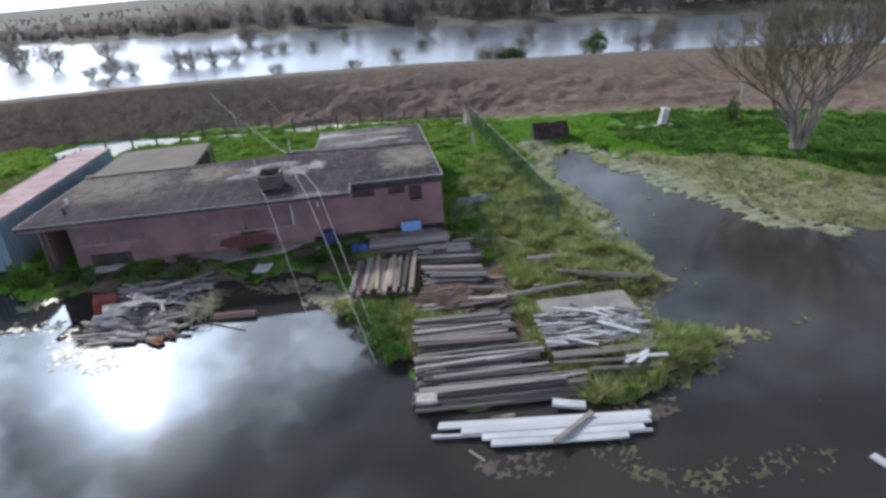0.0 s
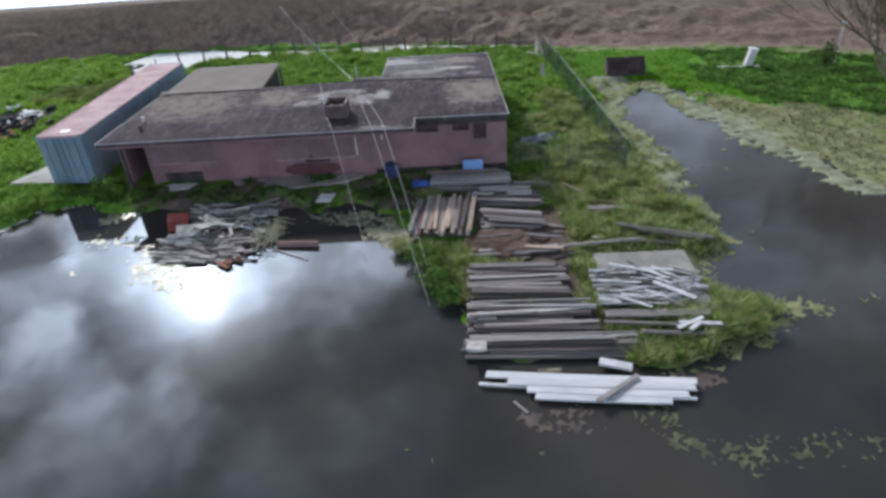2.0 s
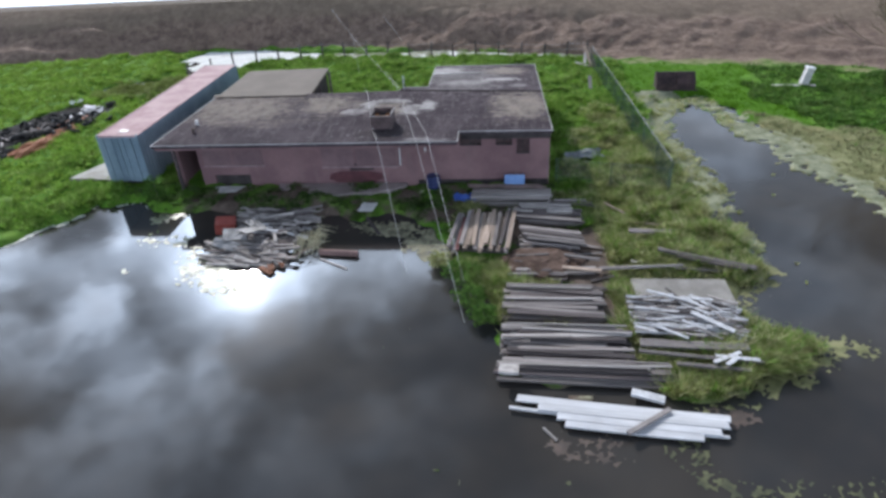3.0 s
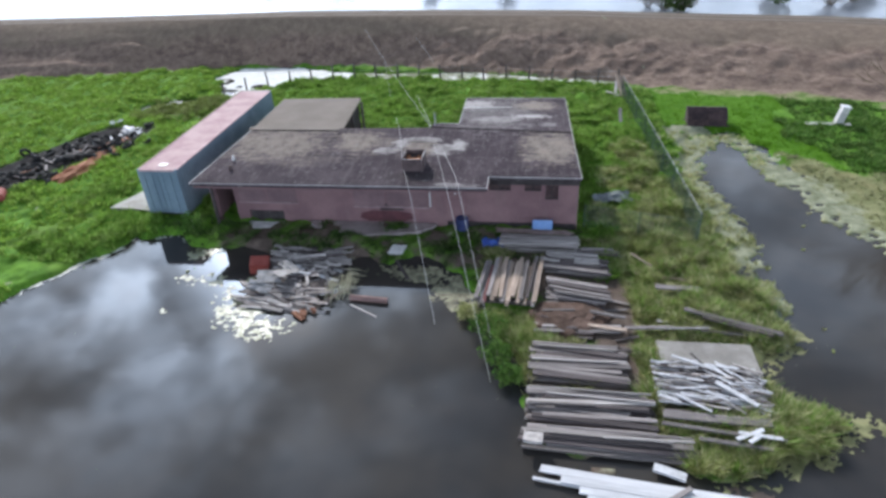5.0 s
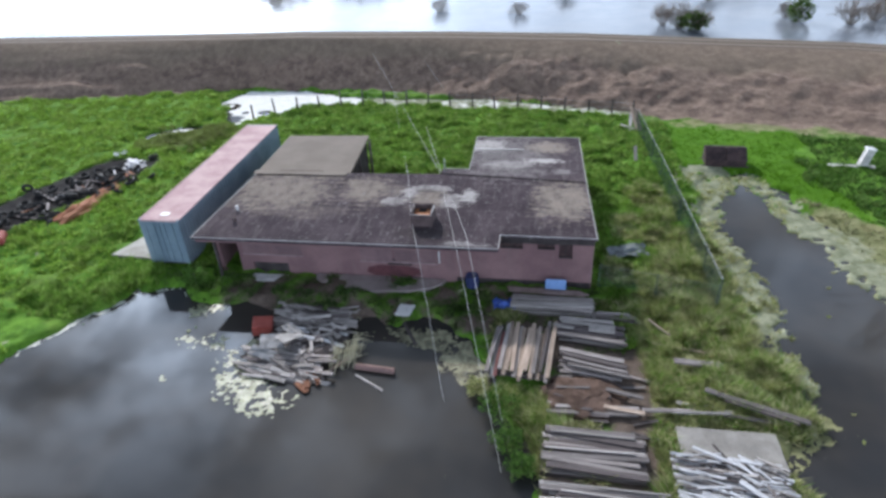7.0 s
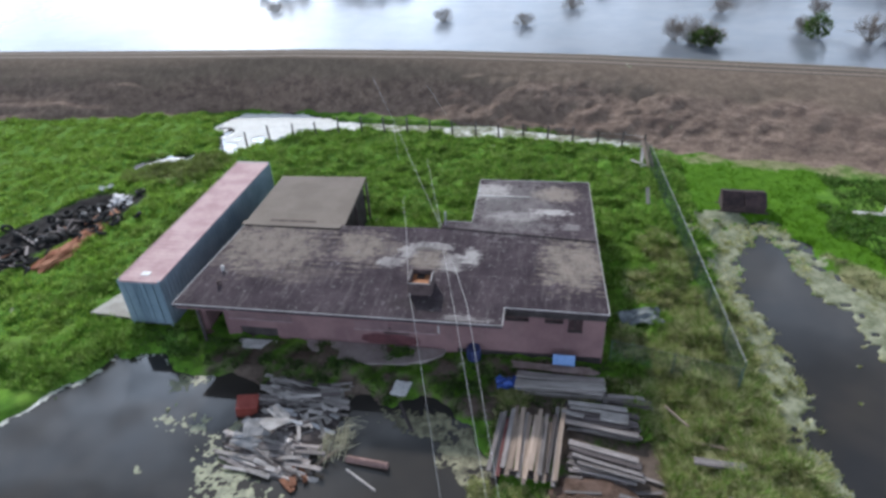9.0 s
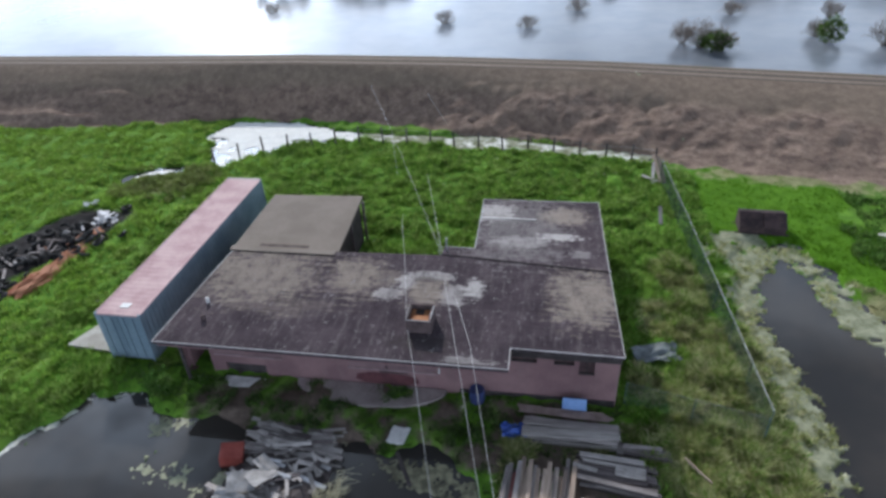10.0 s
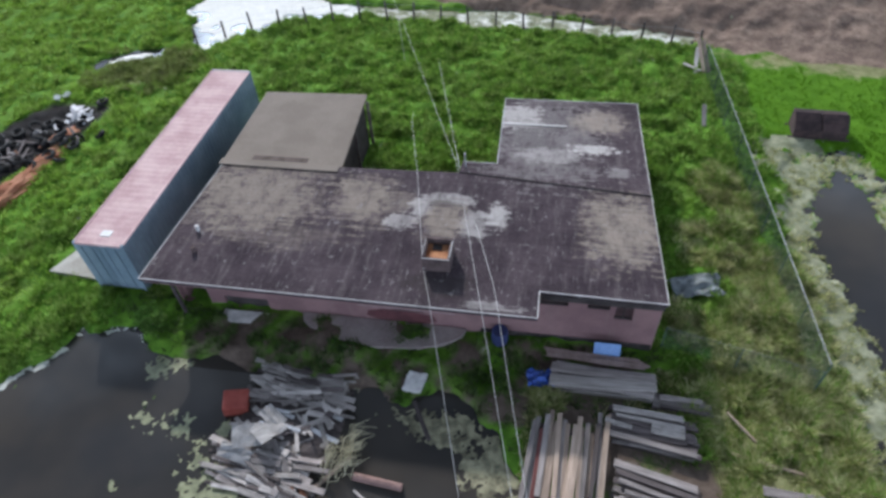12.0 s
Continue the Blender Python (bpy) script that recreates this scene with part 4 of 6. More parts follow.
def lumber_pile(x0, x1, y0, y1, top, angle, kinds, seed, label, widths=(0.10, 0.22), thick=0.05, ragged=0.32, along=None):
    """Boards laid side by side and in layers over a patch of ground; long axis along x, turned by angle."""
    rng = random.Random(seed)
    cx, cy = (x0 + x1) / 2, (y0 + y1) / 2
    base = max(height(cx, cy), 0.02) - 0.03
    pile = thing("lumber_pile", (cx, cy, base), label, "lumber", "lumber piles in the yard", angle)
    ln, dp = x1 - x0, y1 - y0
    layers = max(1, int(round((top - base) / (thick * 1.15))))
    for k in range(layers):
        y = -dp / 2 * (1 - 0.12 * k / max(layers, 1))
        end = -y
        while y < end - 0.05:
            w = rng.uniform(*widths)
            if rng.random() < 0.82 or k == 0:
                l2 = ln * rng.uniform(1 - ragged, 1.0)
                x = rng.choice((-1, 1)) * (ln - l2) / 2 * rng.uniform(0.2, 1)
                board(pile, rng.choice(kinds), x, y + w / 2, thick * (0.55 + 1.12 * k) + rng.uniform(0, 0.012), l2, w * 0.95, thick, rng.uniform(-1.9, 1.9) * (1 + k * 0.4), rng.uniform(-5, 5), 0, rng)
            y += w * 1.03
    return pile


lumber_pile(-4.4, -1.05, 27.1, 27.9, 0.55, -1.5, ["grey", "grey", "pale"], 1, "neat stack of long pale grey weathered planks", (0.34, 0.42), 0.06, 0.06)
lumber_pile(-1.2, 0.6, 26.75, 27.3, 0.35, -5, ["grey", "dark"], 2, "low stack of short dark grey planks")
lumber_pile(-2.6, 0.1, 25.35, 26.5, 0.42, -7, ["dark", "dark", "dark", "grey"], 3, "stack of dark planks with pale boards on top")
for x, y, ln, w, a in ((-1.4, 26.45, 2.1, 0.2, -4), (-1.35, 26.2, 2.05, 0.1, -6), (-0.87, 25.95, 0.95, 0.36, -7), (-2.3, 26.0, 0.8, 0.15, -12)):
    board(thing("plank", (x, y, 0.47), "pale grey board on the dark plank stack", "plank", rz=a), "pale", 0, 0, 0, ln, w, 0.06)
lumber_pile(-2.5, -0.15, 23.5, 24.6, 0.34, -13, ["dark", "grey", "dark"], 4, "stack of dark planks with uneven ends")
for x, y, ln, w, a in ((-1.3, 24.5, 2.35, 0.22, -13), (-1.25, 24.22, 2.4, 0.16, -14), (-1.2, 23.95, 2.3, 0.14, -14.5), (-1.1, 23.7, 2.2, 0.12, -13)):
    board(thing("plank", (x, y, 0.4), "weathered grey board on the dark plank stack", "plank", rz=a), "dark" if w == 0.16 else "grey", 0, 0, 0, ln, w, 0.06)
lumber_pile(-3.05, 0.15, 19.2, 20.9, 0.34, -2, ["dark", "dark", "grey", "grey"], 5, "wide stack of charcoal grey weathered boards", (0.12, 0.3), 0.05, 0.2)
lumber_pile(-3.1, 0.7, 17.45, 18.75, 0.38, -1.5, ["grey", "dark", "dark", "pale", "grey"], 6, "loose stack of long grey timbers with splintered ends")
lumber_pile(-3.2, 1.7, 16.52, 17.3, 0.32, -1.0, ["grey", "dark", "grey", "dark", "pale"], 7, "row of very long weathered grey beams by the water", (0.12, 0.2), 0.07)
board(thing("plank", (-2.85, 16.75, 0.4), "pale squared block on the beam ends", "block", rz=-2), "pale", 0, 0, 0, 0.55, 0.36, 0.1)
rng = random.Random(52)
for x, y, z, ln, w, a in ((-1.2, 18.72, 0.44, 3.6, 0.06, -1), (-0.9, 18.45, 0.43, 3.2, 0.05, -3), (-2.0, 18.1, 0.44, 2.0, 0.07, 1), (-0.5, 17.15, 0.42, 4.0, 0.06, -2), (0.3, 16.95, 0.42, 2.4, 0.07, 1), (-1.4, 20.1, 0.4, 3.0, 0.06, 0.5), (-1.5, 20.75, 0.38, 2.6, 0.08, -2)):
    board(thing("plank", (x, y, z), "thin pale lath on a timber stack", "plank", rz=a), rng.choice(("pale", "pale", "grey")), 0, 0, 0, ln, w, 0.035)
# boards that lie the other way
rng = random.Random(8)
pile = thing("lumber_pile", (-3.95, 24.55, 0.15), "row of tan and reddish planks lying side by side", "lumber", "lumber piles in the yard", 86)
x = -0.98
for i in range(17):
    kind = ["grey", "pale", "red", "grey", "tan", "tan", "tan", "grey", "tan", "tan", "tan", "tan", "grey", "tan", "dark", "grey", "tan"][i]
    board(pile, kind, rng.uniform(-0.3, 0.3), -x, 0.18 + rng.uniform(0, 0.14), rng.uniform(2.5, 3.4), rng.uniform(0.135, 0.165), 0.07, rng.uniform(-2.5, 2.5), rng.uniform(-8, 8), 0, rng)
    x += 0.135
part("rest", box(-1.2, -1.05, -1.0, 1.0, -0.05, 0.14), M_DARK_WOOD, pile)
part("rest", box(1.05, 1.2, -1.0, 1.0, -0.05, 0.14), M_DARK_WOOD, pile)

# white boards by the water
pile = thing("board_stack", (0.0, 15.3, 0.03), "stack of long white painted boards at the water's edge", "lumber", rz=-6)
for x, y, z, ln, w, a in ((0.05, 0.36, 0.09, 5.3, 0.235, 0), (0.2, 0.12, 0.105, 4.6, 0.24, 0.5), (0.35, -0.12, 0.09, 3.9, 0.235, 0.3), (0.3, -0.34, 0.075, 3.3, 0.23, 0.4), (-1.9, 0.0, 0.06, 1.9, 0.09, -2), (2.0, -0.2, 0.05, 1.0, 0.07, 1)):
    board(pile, "white", x, y, z, ln, w, 0.05, a)
board(thing("plank", (0.65, 15.2, 0.2), "dark grey plank lying across white boards", "plank", rz=36), "grey", 0, 0, 0, 1.45, 0.13, 0.06)
board(thing("plank", (0.78, 16.1, 0.16), "short white offcut of board", "plank", rz=-20), "white", 0, 0, 0, 0.85, 0.26, 0.08)
board(thing("plank", (-1.83, 14.8, 0.04), "thin pale stick in the water", "plank", rz=-52), "pale", 0, 0, 0, 0.5, 0.06, 0.04)

# slab with white poles
tagged(part("slab", box(1.2, 4.22, 20.15, 21.55, 0.05, 0.22, 0.02), M_SLAB), "stained flat concrete slab in the grass", "slab")
heap = thing("pole_heap", (2.5, 19.4, 0.2), "tangled heap of white painted poles and laths", "poles")
rng = random.Random(11)
bm = bmesh.new()
bmesh.ops.create_grid(bm, x_segments=14, y_segments=9, size=0.5)
for v in bm.verts:
    p = Vector((v.co.x * 4, v.co.y * 4, 2.0))
    v.co = Vector((v.co.x * 3.0 * (1 + 0.12 * noise.noise(p * 2)), v.co.y * 1.75 * (1 + 0.15 * noise.noise(p * 2 + Vector((5, 0, 0)))) - 0.06 * v.co.x, 0.04 + 0.03 * noise.noise(p * 3)))
bmesh.ops.solidify(bm, geom=bm.faces, thickness=0.02)
part("sheet", bm, M_SHEET, heap, "dull grey sheet under the poles")
for i in range(210):
    x, y = rng.uniform(-1.5, 1.5), rng.uniform(-0.95, 0.9)
    y -= 0.22 * (1.65 - abs(x - 0.6)) * 0.2
    ln = min(rng.uniform(0.35, 1.5), 2 * (1.62 - abs(x)) + 0.1)
    turn = rng.gauss(-32, 14) if x > 0.0 and rng.random() < 0.6 else rng.gauss(-7, 10)
    board(heap, rng.choice(("white", "white", "white", "pale", "pale", "grey", "dark")), x, y, 0.02 + rng.uniform(0, 0.2), ln, rng.uniform(0.025, 0.085), 0.025, turn, rng.uniform(-20, 20), rng.uniform(-4, 4), rng)
for x, y, ln, w, a in ((0.6, -0.45, 1.35, 0.16, -43), (-0.7, -0.95, 1.1, 0.08, -35), (-0.4, 0.85, 1.3, 0.1, -25)):
    board(heap, "white", x, y, 0.25, ln, w, 0.04, a)
board(heap, "dark", 0, -1.08, 0.03, 2.9, 0.09, 0.08, 1)


# ---- debris heap in the pond ----
def build_debris():
    rng = random.Random(21)
    heap = thing("debris_heap", (-12.5, 24.9, -0.1), "collapsed heap of broken grey boards and sheets in the water", "debris")
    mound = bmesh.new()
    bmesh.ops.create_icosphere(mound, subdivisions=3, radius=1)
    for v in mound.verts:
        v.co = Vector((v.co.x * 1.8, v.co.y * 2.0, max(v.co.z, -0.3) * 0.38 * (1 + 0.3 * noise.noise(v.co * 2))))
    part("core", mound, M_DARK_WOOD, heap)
    for i in range(230):
        zone = rng.random()
        if zone < 0.38:         # long boards fallen side by side
            y, x = rng.uniform(0.5, 2.0), rng.uniform(-0.9, 1.0)
            ln, a, w = rng.uniform(1.1, 2.3), rng.gauss(-5, 7), rng.uniform(0.08, 0.2)
        elif zone < 0.75:
            y, x = rng.uniform(-1.4, 0.9), rng.uniform(-1.6, 1.5)
            ln, a, w = rng.uniform(0.4, 1.3), rng.uniform(-75, 40), rng.uniform(0.06, 0.2)
        else:
            y, x = rng.uniform(-2.5, -1.2), rng.uniform(-1.4, 0.9)
            ln, a, w = rng.uniform(0.8, 2.2), rng.gauss(-10, 9), rng.uniform(0.08, 0.22)
        r = 1 - min(1, math.hypot(x / 2.1, y / 2.6))
        # more pale boards towards the house, their colour offsetting its shadow on the heap
        board(heap, rng.choice(["grey", "grey", "pale", "pale", "dark"] if y < -1.2 else ["grey", "pale", "pale", "pale", "pale", "dark", "white"] if y < 0.5 else ["grey", "pale", "pale", "pale", "dark"]), x, y, 0.1 + 0.4 * r + rng.uniform(-0.05, 0.12), ln, w, 0.04, a, rng.uniform(-16, 16), rng.uniform(-8, 8), rng)


build_debris()

heap = thing("sheet_heap", (-13.0, 24.2, 0.5), "crumpled grey metal sheets on the debris heap", "sheet metal")
rng = random.Random(5)
for x, y, z, w, d, a, tilt in ((-0.5, -0.2, 0.02, 0.9, 0.7, 20, 14), (0.15, 0.05, 0.1, 0.7, 0.9, -35, -10), (-0.7, -0.75, -0.1, 1.0, 0.45, -8, 18), (0.1, 0.5, 0.08, 0.5, 0.8, 60, 12)):
    bm = bmesh.new()
    bmesh.ops.create_grid(bm, x_segments=5, y_segments=4, size=0.5)
    for v in bm.verts:
        v.co.z += 0.09 * noise.noise(Vector((v.co.x * 4 + x * 9, v.co.y * 4, 3)))
    bmesh.ops.solidify(bm, geom=bm.faces, thickness=0.01)
    part("sheet", bm, M_SHEET, heap, at=pose(x, y, z, tilt, tilt * 0.6, a) @ Matrix.Diagonal((w, d, 1, 1)))


def long_board(kind, a, b, w, t, label, category="plank"):
    """A single board that lies from a to b."""
    a, b = Vector(a), Vector(b)
    d = b - a
    ob = thing("plank", (a + b) / 2, label, category, rz=math.degrees(math.atan2(d.y, d.x)))
    board(ob, kind, 0, 0, 0, d.length, w, t, 0, 0, -math.degrees(math.asin(d.z / d.length)))
    return ob


for a, b, kind, w in (((-14.2, 23.0, 0.08), (-11.6, 22.3, 0.1), "pale", 0.1), ((-14.0, 23.3, 0.05), (-11.9, 22.9, 0.08), "tan", 0.3), ((-13.9, 22.6, 0.04), (-12.0, 22.45, 0.05), "grey", 0.2),
                      ((-11.6, 22.2, 0.06), (-10.2, 24.0, 0.12), "tan", 0.12), ((-8.7, 26.1, 0.1), (-8.0, 24.9, 0.03), "dark", 0.14), ((-9.9, 23.0, 0.02), (-8.7, 22.3, 0.02), "pale", 0.07)):
    long_board(kind, a, b, w, 0.05, "loose weathered board half afloat in the pond")
for a, b, w in (((-11.75, 22.75, 0.16), (-11.45, 22.05, 0.12), 0.22), ((-11.5, 22.9, 0.14), (-11.1, 22.3, 0.1), 0.16), ((-11.95, 22.3, 0.1), (-11.4, 21.9, 0.08), 0.2)):
    long_board("rust", a, b, w, 0.04, "rusty orange scrap strip at the debris heap", "scrap")
for a, b, kind, w in (((2.37, 23.05, 0.46), (5.3, 21.95, 0.4), "grey", 0.2), ((2.9, 22.68, 0.42), (5.0, 21.88, 0.38), "dark", 0.12), ((1.15, 21.95, 0.4), (3.0, 22.1, 0.4), "pale", 0.08), ((0.2, 22.1, 0.24), (2.3, 22.25, 0.26), "grey", 0.16), ((2.2, 22.2, 0.26), (4.4, 22.0, 0.24), "grey", 0.14), ((-2.9, 21.75, 0.22), (0.1, 21.9, 0.22), "grey", 0.17), ((-2.6, 22.0, 0.24), (0.1, 22.15, 0.24), "grey", 0.14), ((0.9, 18.05, 0.34), (3.8, 17.9, 0.36), "grey", 0.3), ((0.85, 17.68, 0.34), (4.1, 17.32, 0.32), "grey", 0.12), ((1.4, 22.6, 0.22), (3.2, 22.3, 0.24), "pale", 0.14), ((1.6, 24.5, 0.38), (3.2, 24.4, 0.38), "grey", 0.28),
                      ((1.0, 25.6, 0.2), (3.0, 25.2, 0.22), "tan", 0.1), ((1.0, 26.9, 0.32), (1.7, 26.0, 0.3), "tan", 0.06), ((-0.9, 22.9, 0.3), (0.3, 22.6, 0.3), "grey", 0.16), ((-1.0, 22.1, 0.28), (0.3, 21.9, 0.28), "tan", 0.16), ((1.7, 17.2, 0.34), (3.6, 17.0, 0.32), "grey", 0.12)):
    long_board(kind, a, b, w, 0.06, "weathered board lying in the long grass")
for a, b in (((2.7, 17.2, 0.42), (3.5, 17.6, 0.44)), ((3.0, 17.1, 0.43), (3.4, 17.4, 0.46)), ((2.8, 17.45, 0.42), (3.9, 17.3, 0.43))):
    long_board("white", a, b, 0.12, 0.03, "white broken lath in the grass")
tagged(part("clay_pipe", tube([(-10.0, 23.4, 0.08), (-8.5, 23.25, 0.1)], 0.12, 14), M_CLAY), "reddish clay drain pipe lying in the water", "pipe")


def crumpled(name, label, category, at, w, d, mat, seed, rz=0.0, rough=0.08, lift=0.05):
    """A crumpled sheet with real thickness."""
    bm = bmesh.new()
    bmesh.ops.create_grid(bm, x_segments=10, y_segments=10, size=0.5)
    for v in bm.verts:
        p = Vector((v.co.x * 3 + seed, v.co.y * 3, seed * 2.0))
        v.co = Vector((v.co.x * w * (1 + 0.25 * noise.noise(p * 0.7)), v.co.y * d * (1 + 0.25 * noise.noise(p * 0.8 + Vector((9, 0, 0)))), rough * noise.noise(p * 1.6) + lift))
    bmesh.ops.solidify(bm, geom=bm.faces, thickness=0.012)
    return tagged(part(name, bm, mat, at=pose(*at, 0, 0, rz)), label, category)


crumpled("plastic_sheet", "white plastic sheet lying on the pond's edge", "sheet", (-8.78, 26.7, 0.24), 0.6, 0.75, M_WHITE, 2.0, -8, 0.03, 0.05)
crumpled("tarpaulin", "bright blue tarpaulin scrap by the plank stack", "tarpaulin", (-4.75, 27.35, 0.3), 0.85, 0.6, M_BLUE_TARP, 4.0, 5, 0.2, 0.12)
crumpled("tarpaulin", "grey-blue crumpled tarpaulin beside the house", "tarpaulin", (0.6, 32.1, 0.2), 1.9, 1.0, M_DULL_TARP, 7.0, 15, 0.16, 0.1)
crumpled("metal_sheet", "rusty brown flat sheet by the wall", "sheet", (-3.0, 28.3, 0.42), 3.4, 0.4, M_BROWN_SHEET, 8.0, -2, 0.04, 0.03)
tagged(part("panel", box(-0.43, 0.43, -0.02, 0.02, 0, 0.55, 0.005), M_PALE_BLUE, at=pose(-2.62, 28.45, 0.3, -28)), "pale blue panel leaning against the wall", "panel")
tagged(part("panel", box(-0.85, 0.85, -0.25, 0.25, 0, 0.07, 0.01), M_TRIM, at=pose(-15.5, 28.6, 0.2, 6)), "pale panel lying before the wall", "panel")
bm = tube([(0, 0, 0), (0, 0, 0.04), (0, 0, 0.42), (0, 0, 0.44), (0, 0, 0.82), (0, 0, 0.86)], [0.27, 0.285, 0.28, 0.295, 0.28, 0.27], 16)
tagged(part("drum", bm, M_NAVY, at=pose(-6.2, 28.8, -0.1)), "dark blue drum against the house wall", "drum")
bm = box(-0.4, 0.4, -0.35, 0.35, 0, 0.5, 0.03)
tagged(part("crate", bm, M_RED_PAINT, at=pose(-14.45, 25.2, 0.0, 5, 8, 18)), "red painted metal crate at the debris heap", "crate")

bm = prism([(-13.4 + 3 - 3.0 * math.cos(math.pi * i / 12), 29.06 - 1.15 * math.sin(math.pi * i / 12)) for i in range(13)][::-1], 0.02, 0.3)
tagged(part("apron", bm, worn("pinkish_concrete", (0.27, 0.22, 0.22), (0.36, 0.31, 0.30), 0.9, 12)), "rounded pinkish concrete apron before the wall", "slab")
# brown mulch mound among the stacks
bm = bmesh.new()
bmesh.ops.create_icosphere(bm, subdivisions=4, radius=1)
for v in bm.verts:
    k = 1 + 0.25 * noise.noise(v.co * 2.3) + 0.12 * noise.noise(v.co * 7)
    v.co = Vector((v.co.x * 1.4 * k, v.co.y * 1.1 * k, max(v.co.z, -0.2) * 0.3 * k))
tagged(part("earth_mound", bm, worn("brown_mulch", (0.07, 0.042, 0.03), (0.14, 0.09, 0.07), 2.0, 22, 0.95, depth=0.04), at=pose(-1.75, 22.6, 0.05)), "brown mound of rotted bark and earth", "earth mound")

# concrete pad by the container
tagged(part("concrete_pad", prism([(-24.2, 29.75), (-21.85, 29.55), (-21.85, 31.9), (-23.3, 32.1)], 0.05, 0.36), M_CONCRETE), "pale concrete pad beside the container", "slab")


# ---- trough, white pillar, lamp ----
def build_trough():
    tr = thing("steel_bin", (7.15, 42.55, 0.05), "dark rusty steel bin with two lids on skids", "bin", rz=-3)
    part("body", prism([(-0.55, 0.18), (0.5, 0.18), (0.5, 1.0), (0.1, 1.0), (-0.55, 0.5)], -1.12, 1.12), M_DARK_STEEL, tr, at=Matrix(((0, 0, 1, 0), (1, 0, 0, 0), (0, 1, 0, 0), (0, 0, 0, 1))))
    for x0, x1 in ((-1.15, -0.03), (0.03, 1.15)):
        lid = part("lid", box(x0, x1, -0.46, 0.46, 0, 0.06, 0.03), M_DARK_STEEL, tr, "dark sloping lid", pose(0, -0.24, 0.79, 37))
        part("rib", box(x0 + 0.1, x1 - 0.1, -0.03, 0.03, 0.062, 0.09, 0.01), M_DARK_STEEL, lid)
    for y in (-0.62, 0.35):
        part("skid", box(-1.3, 1.3, y, y + 0.14, 0.0, 0.18, 0.02), M_DARK_STEEL, tr)


build_trough()
pil = thing("pillar", (14.5, 42.3, 0.15), "white painted concrete pillar leaning over a white slab", "pillar")
part("shaft", prism([(-0.2, -0.2), (0.2, -0.2), (0.22, 0.18), (-0.19, 0.2)], 0.0, 1.1), M_TRIM, pil, at=pose(0, 0, 0, 0, 12, 0))
part("cap", box(-0.25, 0.25, -0.24, 0.25, 0, 0.1, 0.03), M_WHITE, pil, at=pose(0.23, 0, 1.07, 0, 8, 0))
part("slab", box(-1.5, 0.9, -0.2, 0.18, -0.02, 0.14, 0.03), M_TRIM, pil, at=pose(-0.2, -0.1, 0, 0, 0, -4))
post = thing("lamp_post", (19.6, 42.0, 0.1), "thin pale garden lamp post among weeds", "lamp post")
part("pole", tube([(0, 0, 0), (0, 0, 2.4)], 0.045, 8), M_TRIM, post)
part("head", tube([(0, 0, 2.36), (0, 0, 2.42), (0, 0, 2.58), (0, 0, 2.66)], [0.05, 0.16, 0.14, 0.03], 10), M_TRIM, post)


# ---- fences ----
def chain_fence(points, h, label, rail=0.016):
    fence = thing("wire_fence", points[0], label, "fence")
    o = Vector(points[0])
    bm = bmesh.new()
    for a, b in zip(points, points[1:]):
        a, b = Vector(a) - o, Vector(b) - o
        n = max(1, round((b - a).length / 2.6))
        for i in range(n + 1):
            p = a.lerp(b, i / n)
            part("post", tube([p + Vector((0, 0, -0.2)), p + Vector((0, 0, h + 0.03))], 0.02, 8), M_GREEN_MESH, fence)
        part("rail", tube([a + Vector((0, 0, h)), b + Vector((0, 0, h))], rail, 8), M_OLD_ZINC, fence)
        length = (b - a).length
        k = int(length / 0.13)
        run = (b - a).normalized()
        for i in range(-int(h / 0.13), k):
            for lean in (1, -1):
                s0 = i * 0.13
                e0, e1 = s0, s0 + h
                lo, hi = max(e0, 0.0), min(e1, length)
                if hi - lo < 0.05:
                    continue
                za, zb = (lo - e0, hi - e0) if lean == 1 else (h - (lo - e0), h - (hi - e0))
                tube([a + run * lo + Vector((0, 0, za)), a + run * hi + Vector((0, 0, zb))], 0.0044, 3, bm, False)
    ob = part("mesh", bm, M_GREEN_MESH, fence, "green chain-link mesh")
    tagged(ob, kind="stuff")


chain_fence([(2.75, 47.9, 0.15), (3.2, 40.0, 0.15), (3.85, 28.2, 0.12)], 1.4, "green chain-link fence with a galvanised top rail")
chain_fence([(3.75, 28.1, 0.12), (-0.8, 29.2, 0.15)], 1.15, "sagging chain-link fence from house corner to fence end", 0.005)


def post_fence():
    line = [(-26.8, 48.7), (-25.3, 49.8), (-23.6, 51.0), (-20.5, 51.9), (-16.0, 52.5), (-10.0, 52.4), (-4.0, 51.7), (0.8, 51.0), (2.7, 49.6)]
    d = [0.0]
    for a, b in zip(line, line[1:]):
        d.append(d[-1] + math.hypot(b[0] - a[0], b[1] - a[1]))
    rng = random.Random(3)
    fence = thing("post_fence", (0, 0, 0), "row of weathered wooden fence posts with slack wire", "fence")
    tops = []
    n = 19
    for i in range(n):
        s = d[-1] * i / (n - 1)
        x, y = np.interp(s, d, [p[0] for p in line]), np.interp(s, d, [p[1] for p in line])
        h = rng.uniform(0.95, 1.3)
        lean = rng.uniform(-0.08, 0.08)
        z = max(height(x, y), 0.0) - 0.2
        part("post", tube([(x, y, z), (x + lean, y, z + 0.2 + h)], [0.075, 0.06], 7), M_DARK_WOOD, fence)
        tops.append((x + lean * 0.8, y - 0.07, z + 0.2 + h * 0.85))
    for drop in (0.0, 0.4):
        part("wire", tube([(x, y, z - drop) for x, y, z in tops], 0.006, 4), M_GALV, fence)


post_fence()
